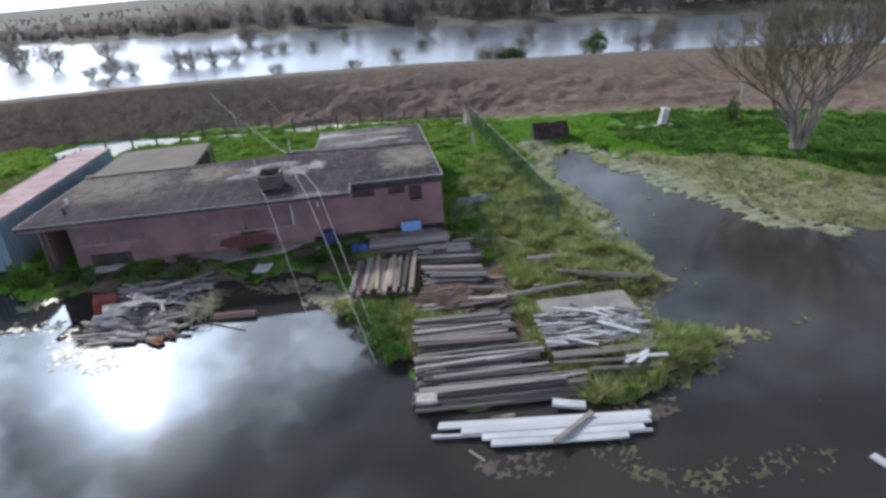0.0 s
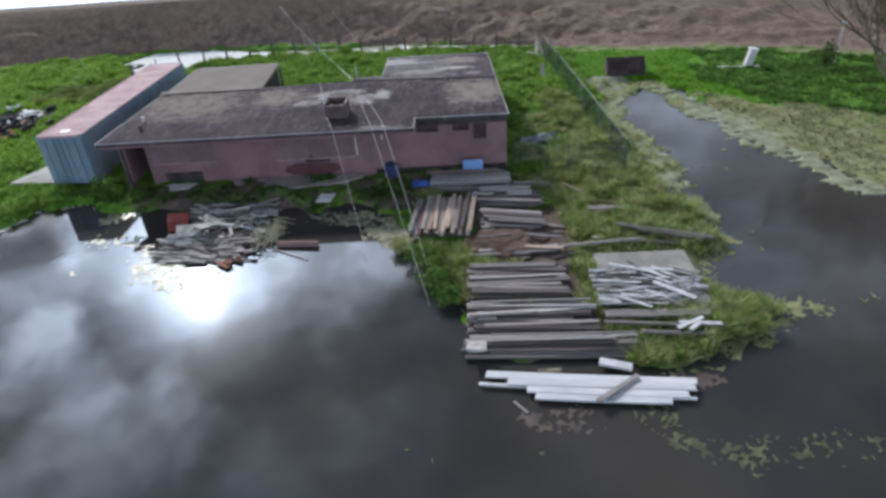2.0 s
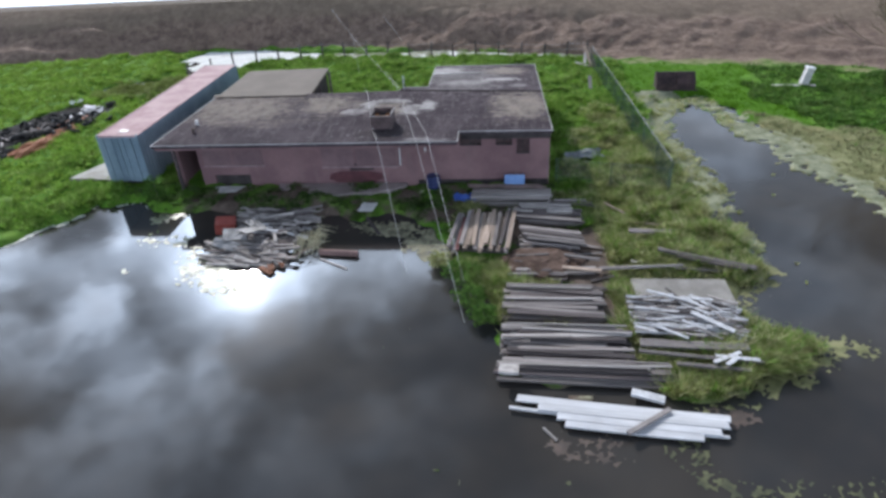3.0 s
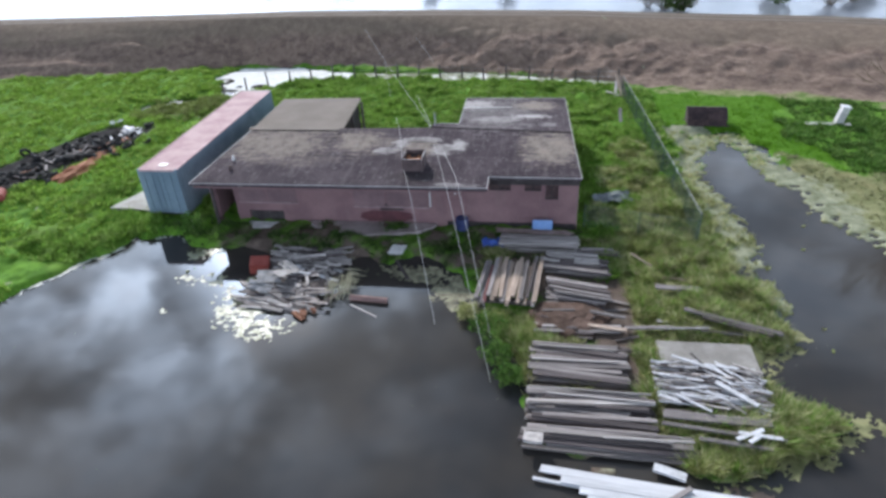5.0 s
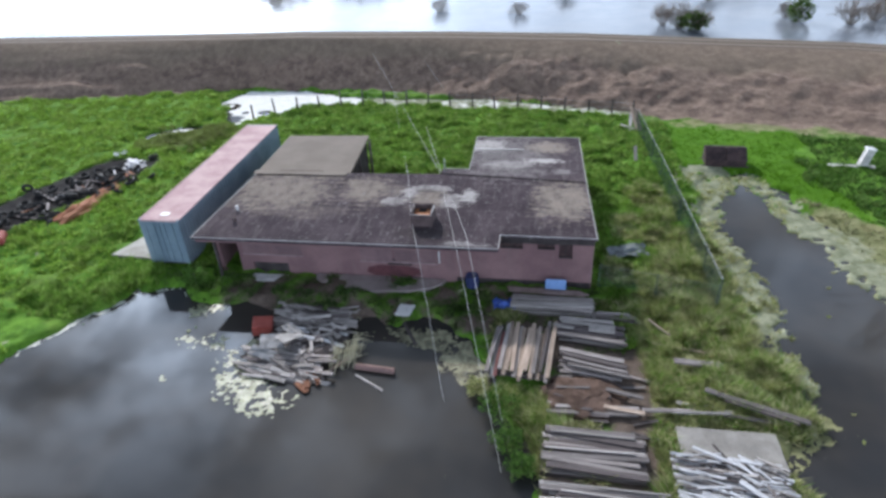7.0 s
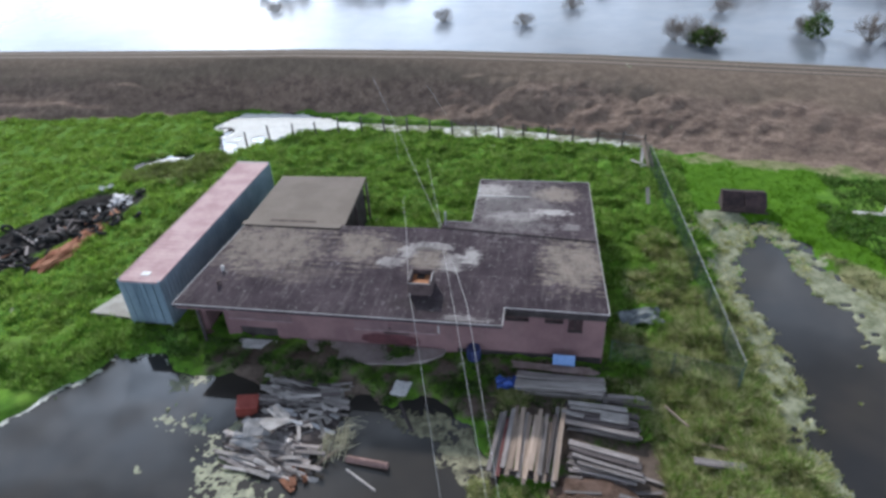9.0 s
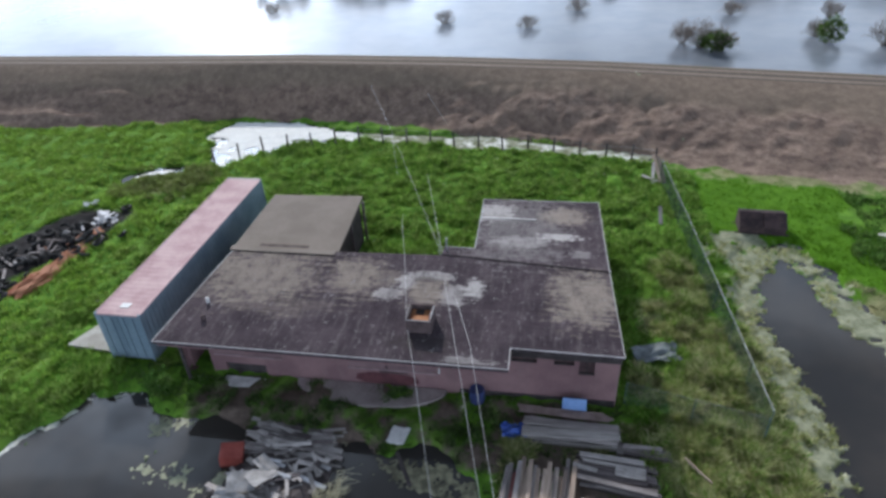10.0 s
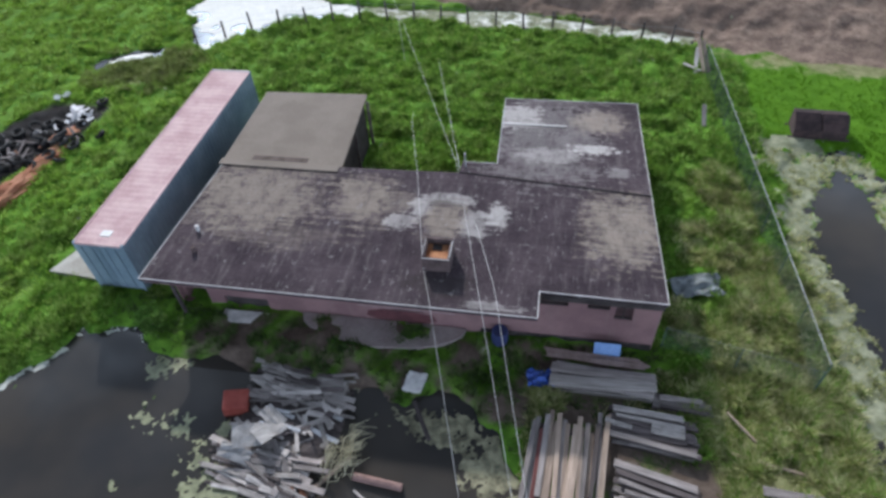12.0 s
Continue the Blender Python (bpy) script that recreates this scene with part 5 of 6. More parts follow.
for x, y, z, a, ln, tilt in ((2.6, 48.3, 0.75, 98, 2.3, -26), (2.85, 48.2, 0.7, 101, 2.1, -31), (2.35, 48.0, 0.6, 84, 1.8, -22), (2.1, 47.6, 0.45, 150, 1.0, -8), (2.15, 42.9, 0.55, 88, 1.2, -25)):
    board(thing("plank", (x, y, z), "broken pale board leaning by the fence", "plank", rz=a), "tan" if ln > 1.9 else "pale", 0, 0, 0, ln, 0.2, 0.04, 0, 0, tilt)


# ---- fallen wires ----
def wire(label, points, r=0.017, sag=0.0):
    pts = []
    for a, b in zip(points, points[1:]):
        a, b = Vector(a), Vector(b)
        for i in range(8):
            s = i / 8
            p = a.lerp(b, s)
            p.z -= sag * 4 * s * (1 - s)
            pts.append(p)
    pts.append(Vector(points[-1]))
    tagged(part("wire", tube(pts, r, 5), M_WIRE), label, "wire")


wire("fallen pale power cable from levee over the roof to water", [(-17.3, 56.4, 3.1), (-13.9, 48.8, 2.4), (-8.58, 35.1, 2.85), (-6.72, 27.96, 2.68), (-4.24, 19.23, 0.04)], 0.0075)
wire("fallen pale cable hanging over the roof edge", [(-11.5, 47.4, 0.35), (-8.52, 35.2, 2.84), (-6.45, 29.03, 2.7), (-6.2, 27.96, 2.67), (-4.36, 21.1, 0.3)], 0.007)
wire("slack cable draped past the chimney into the pond", [(-11.9, 42.2, 0.35), (-11.34, 39.5, 1.6), (-9.95, 34.2, 2.9), (-9.3, 31.4, 2.86), (-8.91, 29.7, 2.82), (-8.35, 27.96, 2.67), (-6.46, 22.05, 0.03)], 0.0065)
wire("broken cable stub dangling over the grass", [(-14.0, 48.9, 2.4), (-13.3, 46.8, 0.5)], 0.009)
wire("thin cable on the levee slope", [(-13.2, 57.3, 2.2), (-11.4, 54.9, 0.7)], 0.009)


# ---- bare trees and shrubs ----
def grow(rng, base, direction, length, radius, depth, spread, segs, twist=0.25, ratio=0.72, kids=(2, 3), up=0.15):
    p, d = Vector(base), Vector(direction).normalized()
    n = 3
    for i in range(n):
        q = p + d * (length / n)
        segs.append((p, q, radius * (1 - 0.3 * i / n), radius * (1 - 0.3 * (i + 1) / n)))
        p = q
        d = (d + Vector((rng.gauss(0, twist), rng.gauss(0, twist), rng.gauss(0, twist) + up)) * 0.35).normalized()
        if depth > 0 and i == 1 and rng.random() < 0.7:
            side = (d + Vector((rng.gauss(0, spread), rng.gauss(0, spread), rng.gauss(0, spread) * 0.5))).normalized()
            grow(rng, p, side, length * ratio * 0.9, radius * 0.45, depth - 1, spread, segs, twist, ratio, kids, up)
    if depth > 0:
        for _ in range(rng.randint(*kids)):
            side = (d + Vector((rng.gauss(0, spread), rng.gauss(0, spread), rng.gauss(0, spread) * 0.5))).normalized()
            grow(rng, p, side, length * ratio * rng.uniform(0.8, 1.1), radius * 0.62, depth - 1, spread, segs, twist, ratio, kids, up)


def limbs(segs, cut_lo, cut_hi, least):
    """One mesh of those segments whose radius lies between two bounds."""
    verts, faces = [], []
    for a, b, ra, rb in segs:
        if not cut_lo <= ra < cut_hi:
            continue
        ra, rb = max(ra, least), max(rb, least)
        d = (b - a).normalized()
        u = d.cross(Vector((0.3, 0.2, 0.93))).normalized()
        v = d.cross(u)
        n = 7 if ra > 0.05 else 4 if ra > 0.015 else 3
        k = len(verts)
        for p, r in ((a, ra), (b + d * ra * 0.3, rb)):
            for s in range(n):
                t = 2 * math.pi * s / n
                verts.append(p + (u * math.cos(t) + v * math.sin(t)) * r)
        for s in range(n):
            faces.append((k + s, k + (s + 1) % n, k + n + (s + 1) % n, k + n + s))
    return verts, faces


def bare_tree(name, at, label, category, stems, seed, depth, length, radius, spread, least=0.006, group="", fork=0.5, mat=M_BARK, twig=M_TWIG, vary=0.0, **kw):
    rng = random.Random(seed)
    segs = []
    for i in range(stems):
        a = 2 * math.pi * (i + rng.uniform(-0.3, 0.3)) / stems
        out = fork * (1 - vary * rng.random()) if vary else fork
        grow(rng, (0.12 * math.cos(a), 0.12 * math.sin(a), -0.1), (out * math.cos(a), out * math.sin(a), 1), length * rng.uniform(0.8, 1.2), radius * rng.uniform(0.75, 1.1), depth, spread, segs, **kw)
    tree = thing(name, at, label, category, group)
    v, f = limbs(segs, radius * 0.3, 99, least)
    part("trunk", raw("trunk", v, f, mat, True), None, tree)
    v, f = limbs(segs, 0, radius * 0.3, least)
    part("crown", raw("crown", v, f, twig), None, tree, "fine leafless twigs")
    return tree


tree = bare_tree("tree", (18.7, 34.4, 0.1), "large leafless many-stemmed grey tree on the lawn", "tree", 8, 12, 6, 2.5, 0.145, 0.42, 0.0095, fork=0.25, ratio=0.81, kids=(2, 2), up=0.3, twig=M_TREE_TWIG)
tagged(part("collar", tube([(0, 0, -0.3), (0, 0, 0.2), (0, 0, 0.75)], [0.62, 0.42, 0.36], 12), M_BARK, tree))
shrub_a = bare_tree("flooded_shrub", (-7.0, 86.4, -0.1), "leafless grey shrub standing in flood water", "shrub", 30, 3, 2, 0.75, 0.03, 0.5, 0.011, "shrubs in the flooded river", fork=2.0, vary=1.0, up=0.1)
shrub_b = bare_tree("flooded_shrub", (-30.0, 109.0, -0.1), "tall leafless shrub standing in flood water", "shrub", 24, 4, 3, 1.15, 0.045, 0.5, 0.013, "shrubs in the flooded river", fork=1.3, vary=1.0, up=0.12)
rng = random.Random(40)
for x, y, sc, which in ((-16.9, 88.6, 1.0, 0), (-1.3, 95.0, 1.1, 0), (-41.4, 95.0, 0.85, 0), (-20.5, 121, 1.3, 0), (-23, 119, 1.2, 0), (-15, 118, 1.0, 0), (3, 104, 0.9, 0), (-44, 105, 1.0, 1), (-41.5, 106, 0.85, 1), (-47, 104.5, 0.8, 1), (-36, 111, 1.1, 1),
                        (-33, 108, 0.9, 1), (-27, 111, 1.0, 1), (27.2, 78.5, 1.1, 1), (30, 80, 1.0, 1), (16, 92, 0.9, 1), (12.0, 77.4, 1.15, 1), (10.4, 78.0, 1.3, 1), (8.8, 79.5, 1.0, 1), (22, 82, 0.9, 1), (26, 90, 1.0, 1), (34, 86, 1.2, 1), (-62, 126, 1.5, 1), (-70, 130, 1.6, 1),
                        (-58, 140, 1.4, 1), (-10, 130, 1.2, 0), (5, 122, 1.2, 1), (12, 112, 1.1, 1), (20, 103, 1.2, 1), (38, 95, 1.3, 1), (45, 80, 1.4, 1), (-82, 150, 1.7, 1), (-30, 140, 1.3, 1)):
    ob = copy_thing((shrub_a, shrub_b)[which], pose(x, y, -0.1, 0, 0, rng.uniform(0, 360)))
    sc *= 0.68 if which and x > 5 else 1.0
    ob.scale = (sc, sc, sc * rng.uniform(0.85, 1.15))


def leafy(name, at, size, count, mat, label, category, seed, leaf=0.16):
    """A shrub of many small leaves round a short stem."""
    rng = np.random.RandomState(seed)
    sh = thing(name, at, label, category)
    part("stem", tube([(0, 0, -0.1), (0, 0, size[2] * 0.7)], [0.05, 0.015], 6), M_BARK, sh)
    p = rng.normal(0, 1, (count, 3))
    p /= np.linalg.norm(p, axis=1)[:, None]
    p *= (rng.uniform(0.3, 1, count) ** 0.5 * (1 + 0.3 * np.sin(p[:, 0] * 5 + seed) * np.cos(p[:, 1] * 4)))[:, None]
    p = p * np.array(size) * 0.5 + np.array([0, 0, size[2] * 0.5])
    d = rng.normal(0, 1, (count, 3))
    e = rng.normal(0, 1, (count, 3))
    v = np.stack([p, p + d * leaf * 0.5, p + e * leaf * 0.5], 1).reshape(-1, 3)
    part("crown", raw("crown", v, np.arange(count * 3).reshape(-1, 3), mat), None, sh)
    return sh


M_LEAF = blades("dark_green_leaves", (0.025, 0.05, 0.012), (0.06, 0.11, 0.025), (0.10, 0.14, 0.04))
leafy("green_shrub", (11.4, 76.6, -0.1), (3.2, 2.4, 2.0), 900, M_LEAF, "green leafy shrub among bare stems in flood water", "shrub", 1, 0.3)
leafy("green_shrub", (22.6, 79.6, -0.1), (2.6, 2.2, 2.6), 800, M_LEAF, "ivy green shrub standing in flood water", "shrub", 2, 0.3)
leafy("green_shrub", (-18.6, 27.7, 0.1), (1.1, 1.0, 1.2), 900, M_DEEP, "green bush at the container corner", "shrub", 4, 0.13)
leafy("green_shrub", (18.9, 41.6, 0.1), (0.9, 0.9, 1.5), 500, M_LEAF, "small narrow evergreen by the lamp post", "shrub", 3)


def far_woods():
    """Leafless woods on the far shore."""
    rng = np.random.RandomState(9)
    V = []
    for i in range(2000):
        x = rng.uniform(-330, 150) if i < 1300 else rng.uniform(-520, 260)
        y = np.interp(x, FAR_X, FAR_Y) + (5 + rng.gamma(1.6, 18) if i < 1300 else rng.uniform(60, 420))
        low = np.interp(x, [-330, -110, -75, -40, 60], [0.35, 0.55, 0.75, 1.1, 1.2])
        h = rng.uniform(5.0, 10.0) * low
        w = h * rng.uniform(0.35, 0.55)
        n = 110
        base = np.stack([np.full(n, x), np.full(n, y), rng.uniform(0.1, 0.55, n) * h], 1)
        base[:, :2] += rng.normal(0, 0.15 * w, (n, 2))
        tip = np.stack([x + rng.normal(0, 0.42 * w, n), y + rng.normal(0, 0.42 * w, n), base[:, 2] + rng.uniform(0.12, 0.5, n) * h], 1)
        side = rng.normal(0, 1, (n, 3)) * np.array([0.09, 0.09, 0.05])
        V.append(np.stack([base - side, base + side, tip], 1).reshape(-1, 3))
        trunk = np.array([[x - 0.12, y, 0.2], [x + 0.12, y, 0.2], [x + rng.normal(0, 0.3), y, 0.8 * h]])
        V.append(trunk)
    V = np.concatenate(V)
    ob = new("far_woods", raw("far_woods", V, np.arange(len(V)).reshape(-1, 3), blades("far_twigs", (0.19, 0.165, 0.16), (0.26, 0.23, 0.22), (0.33, 0.30, 0.28))))
    tagged(ob, "leafless grey-brown woods along the far flooded shore", "woods", kind="stuff")


far_woods()


# ---- tyre dump ----
def build_dump():
    rng = random.Random(17)
    bm = bmesh.new()
    ring = []
    for i in range(18):
        t = 2 * math.pi * i / 18
        ring.append([bm.verts.new((r * math.cos(t), r * math.sin(t), z)) for r, z in ((0.19, 0.03), (0.27, 0.0), (0.32, 0.03), (0.33, 0.1), (0.32, 0.17), (0.27, 0.2), (0.19, 0.17), (0.22, 0.1))])
    for i in range(18):
        a, b = ring[i], ring[(i + 1) % 18]
        for k in range(8):
            bm.faces.new((a[k], a[(k + 1) % 8], b[(k + 1) % 8], b[k]))
    bmesh.ops.recalc_face_normals(bm, faces=bm.faces)
    me = mesh_of("tyre", bm, M_RUBBER)
    pale = me.copy()
    pale.materials[0] = M_SHEET
    for i in range(84):
        s = rng.random()
        x = -33.4 + 4.1 * s + rng.gauss(0, 1.15)
        y = 30.8 + 9.0 * s + rng.gauss(0, 0.8)
        z = max(height(x, y), 0) + rng.choice((-0.06, -0.03, 0.0, 0.12))
        ob = new("tyre", pale if i % 17 == 4 else me)
        ob.matrix_world = pose(x, y, z, rng.gauss(0, 22), rng.gauss(0, 22), rng.uniform(0, 360))
        tagged(ob, "worn black tyre thrown on the dump heap", "tyre", "tyres on the dump heap")
    for k, (x, y, sx, sy, h) in enumerate(((-29.3, 34.2, 0.7, 1.6, 0.4), (-29.0, 36.6, 0.55, 1.5, 0.35), (-29.2, 38.4, 0.5, 1.0, 0.3))):
        bm = bmesh.new()
        bmesh.ops.create_icosphere(bm, subdivisions=4, radius=1)
        for v in bm.verts:
            q = 1 + 0.3 * noise.noise(v.co * 2.1 + Vector((k * 7, 0, 0))) + 0.15 * noise.noise(v.co * 6)
            v.co = Vector((v.co.x * sx * q, v.co.y * sy * q, v.co.z * h * q))
        tagged(part("earth_mound", bm, M_ORANGE_EARTH, at=pose(x, y, 0.12, 0, 0, -10)), "mound of orange earth at the dump", "earth mound", "orange earth mounds")
    for i in range(26):
        x, y = -29.5 + rng.gauss(0, 0.4), 39.9 + rng.gauss(0, 0.5)
        a, ln = rng.uniform(0, math.pi), rng.uniform(0.15, 0.4)
        long_board("white", (x - ln * math.cos(a), y - ln * math.sin(a), 0.2 + rng.uniform(0, 0.25)), (x + ln * math.cos(a), y + ln * math.sin(a), 0.25 + rng.uniform(0, 0.4)), rng.uniform(0.08, 0.26), 0.02, "torn white plastic scrap on the dump", "scrap")
    for x, y in ((-31.6, 41.6), (-31.2, 41.9)):
        crumpled("rubbish_bag", "small white bag in the grass", "bag", (x, y, 0.35), 0.35, 0.35, M_WHITE, x, 10, 0.2, 0.1)
    drum = tube([(0, 0, 0), (0, 0, 0.9)], 0.29, 14)
    tagged(part("drum", drum, M_RED_PAINT, at=pose(-31.4, 31.0, 0.45, 90, 0, 30)), "rusty red drum lying on the dump heap", "drum")
    for i in range(26):
        s = rng.random()
        long_board(rng.choice(("dark", "grey", "dark", "rust")), (-33.2 + 4 * s, 31.5 + 8 * s, 0.35), (-33.2 + 4 * s + rng.gauss(0, 0.7), 31.5 + 8 * s + rng.gauss(0, 0.7), 0.45), 0.12, 0.05, "charred board on the dump heap")


build_dump()


# ---- grass ----
def grass(name, label, mat, count, region, want, size, seed, blades_each=6, lean=0.6, width=0.03, least=0.04):
    rng = np.random.RandomState(seed)
    x0, x1, y0, y1 = region
    x, y = rng.uniform(x0, x1, count), rng.uniform(y0, y1, count)
    h, cover = land_form(x[None], y[None])
    h = h[0]
    cover = {k: v[0] for k, v in cover.items()}
    clump = lumps(x, y, 0.75, 61) + 0.6 * lumps(x, y, 0.33, 62)
    keep = (h > least) & want(x, y, cover) & (rng.uniform(-1.1, 1.0, count) < clump + 0.35)
    for a, b, c, d in ((-18.3, -1.1, 28.95, 34.4), (-7.1, -1.2, 34.4, 40.6), (-18.2, -13.3, 34.4, 39.8), (-21.9, -19.6, 29.2, 41.6), (-24.4, -21.9, 29.7, 33.3)):
        keep &= ~((x > a) & (x < b) & (y > c) & (y < d))
    x, y, h, clump = x[keep], y[keep], h[keep], clump[keep]
    n = len(x)
    tall = size * (0.75 + 0.45 * clump) * rng.uniform(0.6, 1.25, n)
    wind = np.stack([lumps(x, y, 1.1, 63), lumps(x, y, 1.1, 64)], 1) * 0.9
    V = np.zeros((n, blades_each, 3, 3))
    for k in range(blades_each):
        a = rng.uniform(0, 2 * math.pi, n)
        out = np.stack([np.cos(a), np.sin(a)], 1)
        L = tall * rng.uniform(0.6, 1.1, n)
        foot = np.stack([x, y], 1) + out * 0.05 * rng.uniform(0, 1.5, (n, 1))
        tip = foot + (out * lean + wind * 0.6) * L[:, None] * rng.uniform(0.4, 1.2, (n, 1))
        cross = np.stack([-out[:, 1], out[:, 0]], 1) * width * rng.uniform(0.6, 1.6, (n, 1))
        V[:, k, 0, :2], V[:, k, 1, :2], V[:, k, 2, :2] = foot - cross, foot + cross, tip
        V[:, k, 0, 2] = V[:, k, 1, 2] = h - 0.04
        V[:, k, 2, 2] = h + np.maximum(L * 0.75, 0.05)
    V = V.reshape(-1, 3)
    me = bpy.data.meshes.new(name)
    m = len(V) // 3
    me.vertices.add(len(V))
    me.vertices.foreach_set("co", V.ravel())
    me.loops.add(len(V))
    me.loops.foreach_set("vertex_index", np.arange(len(V)))
    me.polygons.add(m)
    me.polygons.foreach_set("loop_start", np.arange(0, len(V), 3))
    me.update()
    me.materials.append(mat)
    return tagged(new(name, me), label, "grass", kind="stuff")


def stacked(x, y):
    """Where timber covers the ground."""
    hit = np.zeros(np.shape(x), bool)
    for a, b, c, d in ((-4.4, -1.0, 27.0, 28.5), (-1.2, 0.6, 26.8, 27.3), (-2.6, 0.1, 25.3, 26.6), (-2.6, 0.0, 23.4, 24.8), (-3.0, 0.2, 19.3, 20.8), (-3.2, 0.7, 17.5, 18.7), (-3.3, 1.7, 16.5, 17.3),
                       (-4.9, -2.9, 22.9, 26.2), (-2.9, -0.6, 21.5, 23.5), (1.2, 4.6, 20.0, 21.6), (1.0, 3.9, 18.3, 20.4)):
        hit |= (x > a) & (x < b) & (y > c) & (y < d)
    return hit


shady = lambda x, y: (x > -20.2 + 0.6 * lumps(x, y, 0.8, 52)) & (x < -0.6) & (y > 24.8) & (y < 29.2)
green = lambda x, y, c: ~shady(x, y) & (c["earth"] < 0.35) & (c["sky_white"] < 0.12) & (c["lawn"] < 0.4) & (c["dry"] < 0.4) & (c["scum"] < 0.5) & (c["mud"] < 0.4) & (c["road"] < 0.3)
west = lambda x, y: x + 2.5 * lumps(x, y, 2.2, 57) + 1.2 * lumps(x, y, 0.9, 58) < -24.6
grass("grass", "bright yellow-green meadow grass west of the yard", M_MEADOW, 76000, (-60, -20.5, 18, 56), lambda x, y, c: west(x, y) & green(x, y, c), 0.3, 1, 6, 0.7, 0.042)
grass("grass", "lush green winter grass and weeds", M_GRASS, 90000, (-30, 6, 25, 54), lambda x, y, c: ~west(x, y) & green(x, y, c), 0.34, 2, 6, 0.7, 0.035)
# darker blades planted where the house's shadow falls
grass("grass", "grass before the house, coloured darker for its shade", M_SHADE_GRASS, 6500, (-20.6, -0.5, 24.8, 29.2), lambda x, y, c: shady(x, y) & (c["mud"] < 0.5) & (c["mulch"] < 0.62) & (c["scum"] < 0.5) & ~stacked(x, y), 0.18, 21, 6, 0.9, 0.03)
grass("weeds", "yellowing tall grass and weeds on the point", M_WEED, 100000, (-5.6, 7, 15, 46), lambda x, y, c: (c["dry"] >= 0.3) & (c["mud"] < 0.4) & (c["mulch"] < 0.5) & (c["scum"] < 0.42) & ~stacked(x, y), 0.36, 3, 6, 1.15, 0.024)
grass("weeds", "green weeds among the yellowing grass", M_GRASS, 20000, (-6.2, 7, 15, 46), lambda x, y, c: (c["dry"] >= 0.3) & (c["mud"] < 0.4) & (c["mulch"] < 0.4) & (c["scum"] < 0.42) & ~stacked(x, y), 0.40, 4, 6, 1.0, 0.03)
grass("weeds", "dark green weed bed beside the white pillar", M_DEEP, 34000, (10, 36, 26, 48), lambda x, y, c: (c["earth"] < 0.3) & (c["dry"] < 0.45) & (c["mud"] < 0.4) & ((x - 14.8) ** 2 / 16 + (y - 40.3) ** 2 / 14 + 0.55 * lumps(x, y, 1.6, 71) < 0.85) | (x > 12.5) & (c["dry"] < 0.4) & (c["earth"] < 0.3) & (c["mud"] < 0.4), 0.3, 5, 6, 0.8, 0.05)
grass("weeds", "sparse dull grass standing in shallow water", M_DULL, 22000, (7, 34, 16, 42), lambda x, y, c: (c["dry"] >= 0.4) & (c["mud"] < 0.4), 0.14, 8, 5, 0.8, 0.03)
grass("lawn_grass", "short bright green lawn grass", M_LAWN, 26000, (3.5, 26, 27, 52), lambda x, y, c: (c["lawn"] >= 0.4) & (c["earth"] < 0.4) & (c["scum"] < 0.5) & (c["dry"] < 0.4), 0.09, 6, 5, 0.8, 0.03)
grass("weeds", "pale drowned weed in drifts on the water", M_WEED, 26000, (-8, 9, 11, 42), lambda x, y, c: (c["scum"] > 0.42) & (x > -4.0) & (y < 41) & (y > 16.5), 0.13, 9, 5, 1.2, 0.035, 0.0)


def reeds(at, count, seed):
    """A sheaf of dry reeds bent over to one side."""
    rng = random.Random(seed)
    bm = bmesh.new()
    for _ in range(count):
        x, y = rng.gauss(0, 0.14), rng.gauss(0, 0.35)
        h, reach = rng.uniform(0.3, 0.6), rng.uniform(0.3, 0.8)
        a = rng.gauss(1.0, 0.35)
        tube([(x, y, 0), (x + 0.3 * reach * math.cos(a), y + 0.3 * reach * math.sin(a), h), (x + reach * math.cos(a), y + reach * math.sin(a), h * 0.5)], [0.014, 0.011, 0.005], 3, bm)
    tagged(part("dry_reeds", bm, M_STRAW, at=pose(*at)), "sheaf of pale dry reeds by the debris heap", "reeds")


M_STRAW = worn("dry_straw", (0.44, 0.41, 0.28), (0.62, 0.58, 0.42), 3, 20, 0.9)
reeds((-10.4, 24.0, 0.0), 55, 3)
reeds((-10.9, 23.4, 0.0), 30, 4)
rng = random.Random(77)
for i in range(22):
    x, y = rng.uniform(-2.9, 0.3), rng.uniform(20.9, 24.0)
    a, ln = math.radians(rng.gauss(-5, 12)), rng.uniform(0.4, 1.2)
    z = 0.13 + 0.28 * max(0, 1 - math.hypot((x + 1.75) / 1.2, (y - 22.6) / 1.3))
    long_board(rng.choice(("grey", "dark", "dark")), (x - ln / 2 * math.cos(a), y - ln / 2 * math.sin(a), z), (x + ln / 2 * math.cos(a), y + ln / 2 * math.sin(a), z + 0.03), rng.uniform(0.06, 0.14), 0.03, "splintered board scrap lying in the mulch")
grass("weeds", "olive brown tall weeds behind the container", M_OLIVE, 16000, (-35, -22, 41, 51), lambda x, y, c: (c["dry"] >= 0.2) & (c["mud"] < 0.4) & (c["sky_white"] < 0.12), 0.32, 12, 6, 0.7, 0.03)
for x, y, w, d, h, m, k in ((-4.5, 21.8, 1.5, 1.6, 0.6, M_DEEP, 11), (-4.1, 20.4, 1.1, 1.2, 0.5, M_DEEP, 12), (-3.65, 19.4, 0.9, 1.0, 0.5, M_DEEP, 13), (-5.3, 22.6, 0.8, 0.9, 0.45, M_WEED, 14)):
    leafy("weed_clump", (x, y, 0.05), (w, d, h), 1100, m, "bushy green weed clump on the pond edge", "weeds", k, 0.09)
long_board("white", (6.78, 13.15, 0.05), (7.0, 12.6, 0.05), 0.2, 0.05, "white board afloat in the channel")


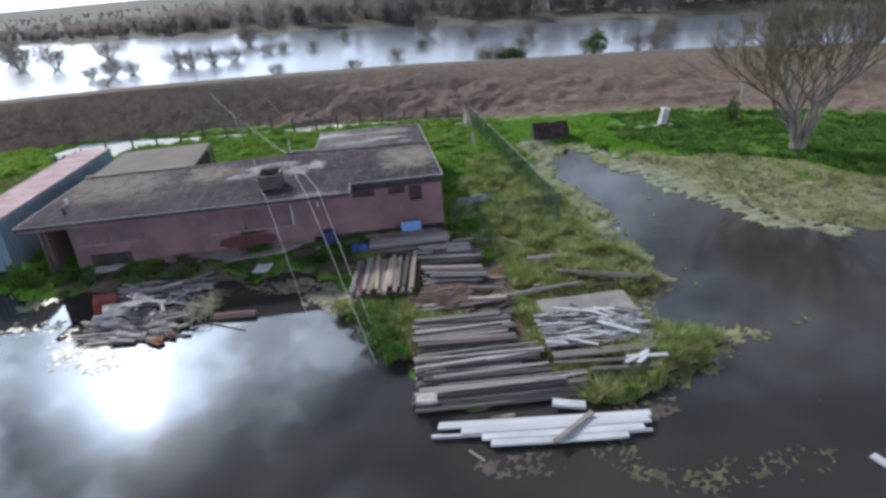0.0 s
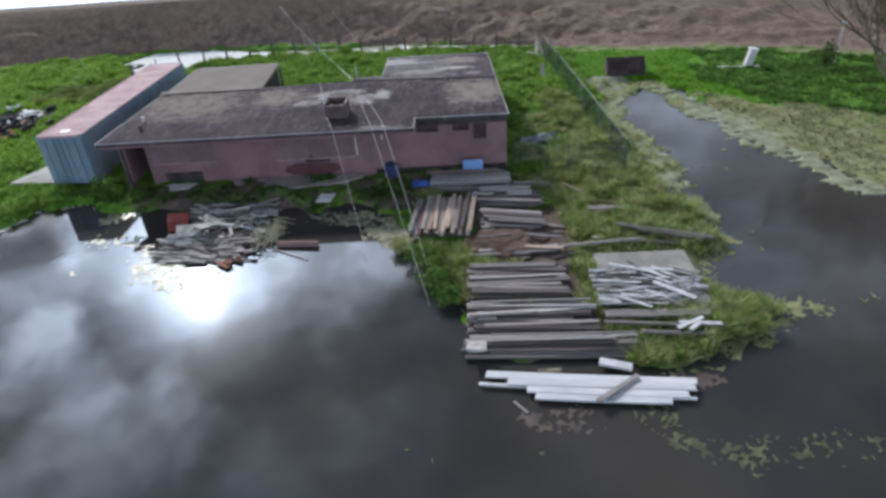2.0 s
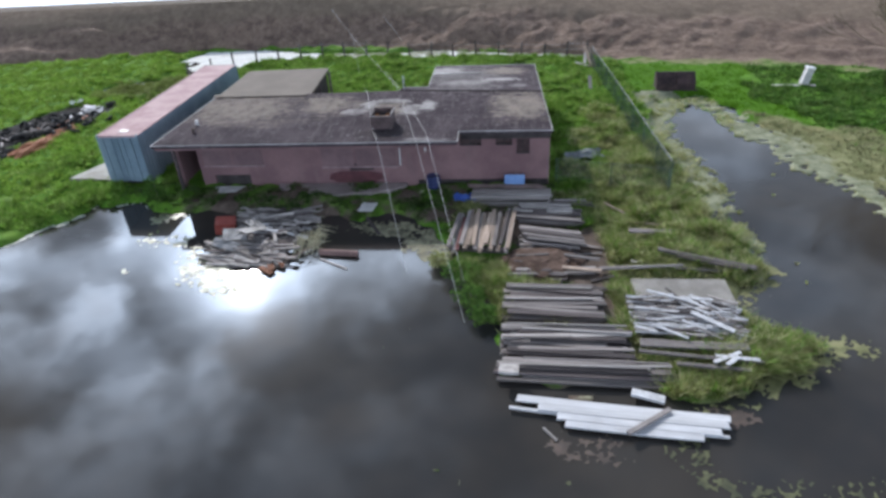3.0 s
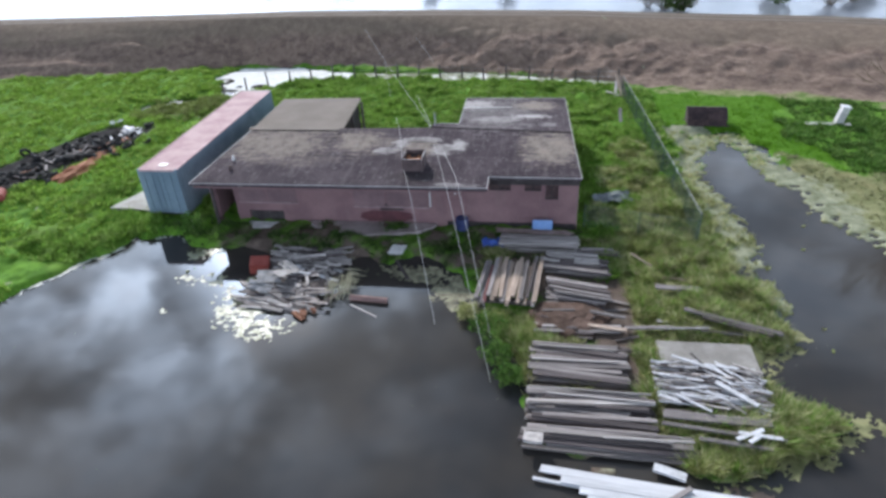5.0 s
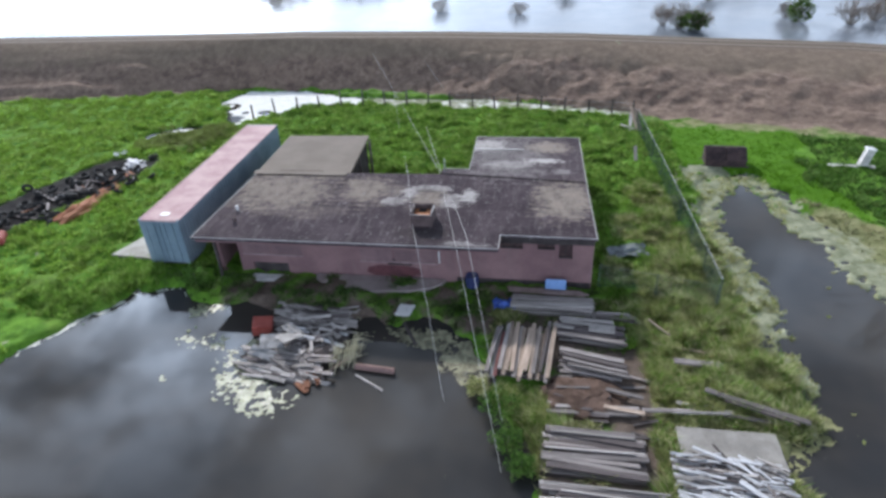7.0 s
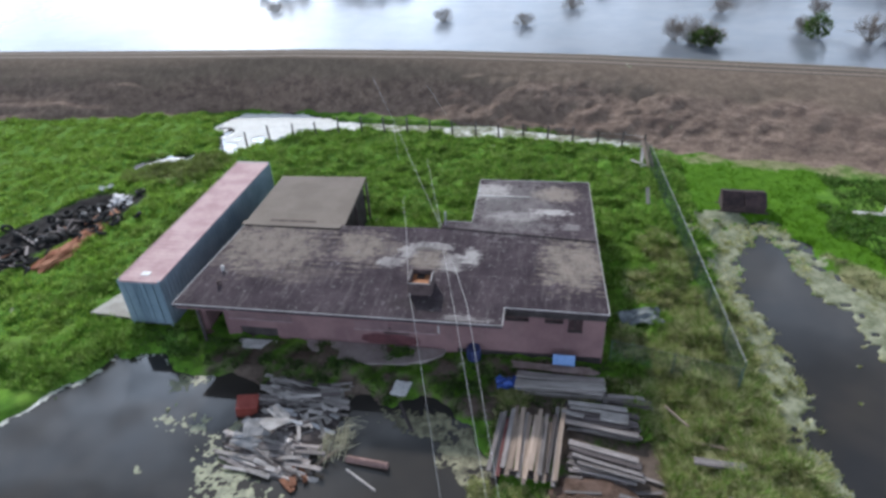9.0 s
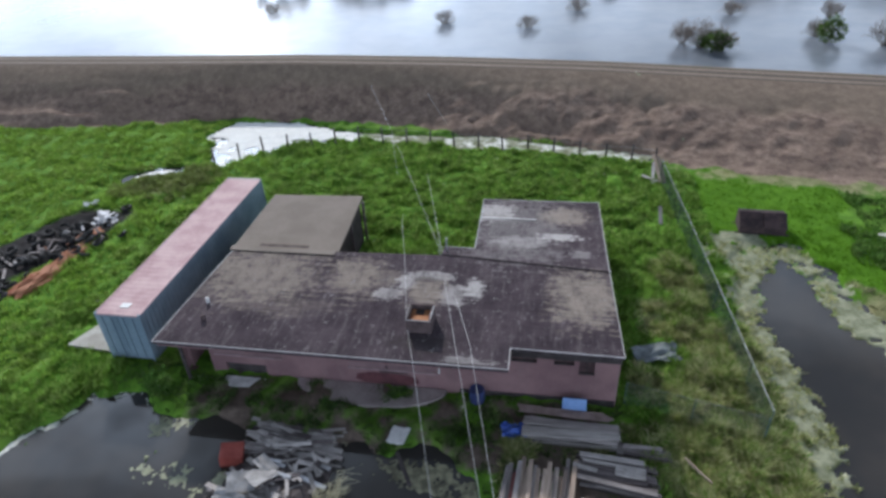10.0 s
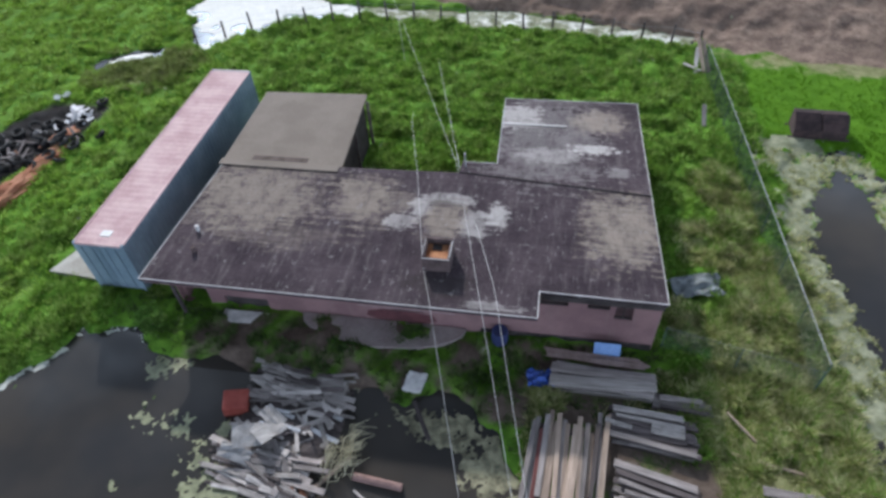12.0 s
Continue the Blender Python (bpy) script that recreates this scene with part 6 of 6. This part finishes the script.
# ---- algae afloat in the pond ----
def afloat_film(x0, x1, y0, y1, field, seed, cut_off, dark, light, gloss, label, lace=0.55):
    """Torn wet films of algae on the water, with ragged outlines and holes."""
    d = 0.04
    X, Y = np.meshgrid(np.arange(x0, x1, d), np.arange(y0, y1, d))
    f = field(X, Y)
    f += np.clip(f * 2.2, 0, 1) * (0.55 * lumps(X, Y, 0.9, seed) + 0.45 * lumps(X, Y, 0.4, seed + 1) + 0.55 * lumps(X, Y, 0.17, seed + 2) + lace * lumps(X, Y, 0.09, seed + 4))
    f[land_form(X, Y)[0] > 0.0] = -1
    idx = np.arange(X.size).reshape(X.shape)
    on = (f[:-1, :-1] > cut_off) & (f[1:, 1:] > cut_off - 0.04)
    quads = np.stack([idx[:-1, :-1], idx[:-1, 1:], idx[1:, 1:], idx[1:, :-1]], -1)[on]
    used, where = np.unique(quads, return_inverse=True)
    z = 0.012 + 0.006 * lumps(X, Y, 0.2, seed + 3)
    co = np.stack([X, Y, z], -1).reshape(-1, 3)[used]
    k = Nodes("wet_algae")
    mat = k.done(k.mix(k.ramp(k.noise(2.5, 4, 0.6), 0.35, 0.65), dark, light), k.ramp(k.noise(5, 4, 0.6), 0.35, 0.65, gloss, gloss + 0.23), k.noise(14, 3, 0.6), 0.02, spec=0.4)
    tagged(new("algae", raw("algae", co, where.reshape(-1, 4), mat, True)), label, "algae", kind="stuff")


def blot(X, Y, x, y, rx, ry):
    return np.exp(-((X - x) / rx) ** 2 - ((Y - y) / ry) ** 2)


def by_heap(X, Y):
    f = blot(X + 0.55 * (Y - 21.7), Y, -13.5, 21.7, 1.7, 1.0) + 0.85 * blot(X, Y, -16.7, 24.2, 1.2, 0.7) + 0.75 * blot(X, Y, -17.0, 22.2, 0.5, 0.3)
    return f + 0.9 * blot(X, Y, -17.4, 26.4, 0.9, 0.8) + 0.6 * blot(X, Y, -14.6, 23.6, 1.3, 1.2)


def along_shore(X, Y):
    h = land_form(X, Y)[0]
    return np.exp(-((h + 0.13) / 0.13) ** 2) * (X < -19.0 + 0.4 * lumps(X, Y, 0.6, 56))


def round_point(X, Y):
    h = land_form(X, Y)[0]
    return 0.95 * np.exp(-((h + 0.16) / 0.17) ** 2) * step(X, 1.4, 2.6) * (1 - step(Y, 22.8, 24.0)) + 0.8 * blot(X, Y, 6.9, 18.4, 0.6, 0.5)


def by_planks(X, Y):
    return blot(X + 0.9 * (Y - 25.3), Y, -7.2, 25.3, 1.9, 0.6) + 1.1 * blot(X, Y, -5.9, 24.1, 0.8, 1.1)


def brown_patch(X, Y):
    return 0.95 * blot(X, Y, -0.6, 14.45, 1.0, 0.5) + 0.55 * blot(X, Y, 2.7, 15.6, 0.7, 0.4)


def off_point(X, Y):
    f = 0.7 * blot(X, Y, 1.35, 14.2, 0.55, 0.6) + 0.65 * blot(X, Y, 2.0, 15.0, 0.5, 0.3) + 0.6 * blot(X, Y, 3.4, 13.1, 0.7, 0.5) + 0.45 * blot(X, Y, 2.4, 13.4, 1.0, 0.4)
    return f + 0.35 * blot(X, Y, 4.8, 13.2, 2.2, 1.2) + 0.3 * blot(X, Y, -1.6, 13.4, 0.8, 0.2)


afloat_film(-19.6, -10.5, 19.8, 27.6, by_heap, 81, 0.82, (0.13, 0.142, 0.08), (0.255, 0.27, 0.155), 0.32, "torn pale wet algae film afloat round the debris heap")
afloat_film(-32.0, -18.5, 12.0, 28.0, along_shore, 101, 0.62, (0.42, 0.44, 0.40), (0.62, 0.63, 0.58), 0.4, "pale froth line along the pond shore")
afloat_film(1.2, 8.2, 14.6, 24.2, round_point, 111, 0.6, (0.12, 0.125, 0.05), (0.27, 0.265, 0.13), 0.7, "ragged yellow-green weed mat afloat round the point", 0.9)
afloat_film(-10.6, -4.2, 22.2, 27.0, by_planks, 121, 0.5, (0.085, 0.08, 0.05), (0.30, 0.29, 0.19), 0.6, "olive and cream scum raft between planks and debris", 0.4)
afloat_film(-3.0, 4.5, 13.0, 16.6, brown_patch, 95, 0.38, (0.065, 0.048, 0.042), (0.115, 0.085, 0.07), 0.6, "brown drowned weed mat just under the surface", 0.8)
afloat_film(-3.0, 9.0, 9.8, 16.4, off_point, 91, 0.86, (0.05, 0.054, 0.03), (0.13, 0.135, 0.066), 0.6, "scattered olive green weed flecks afloat off the point", 1.2)
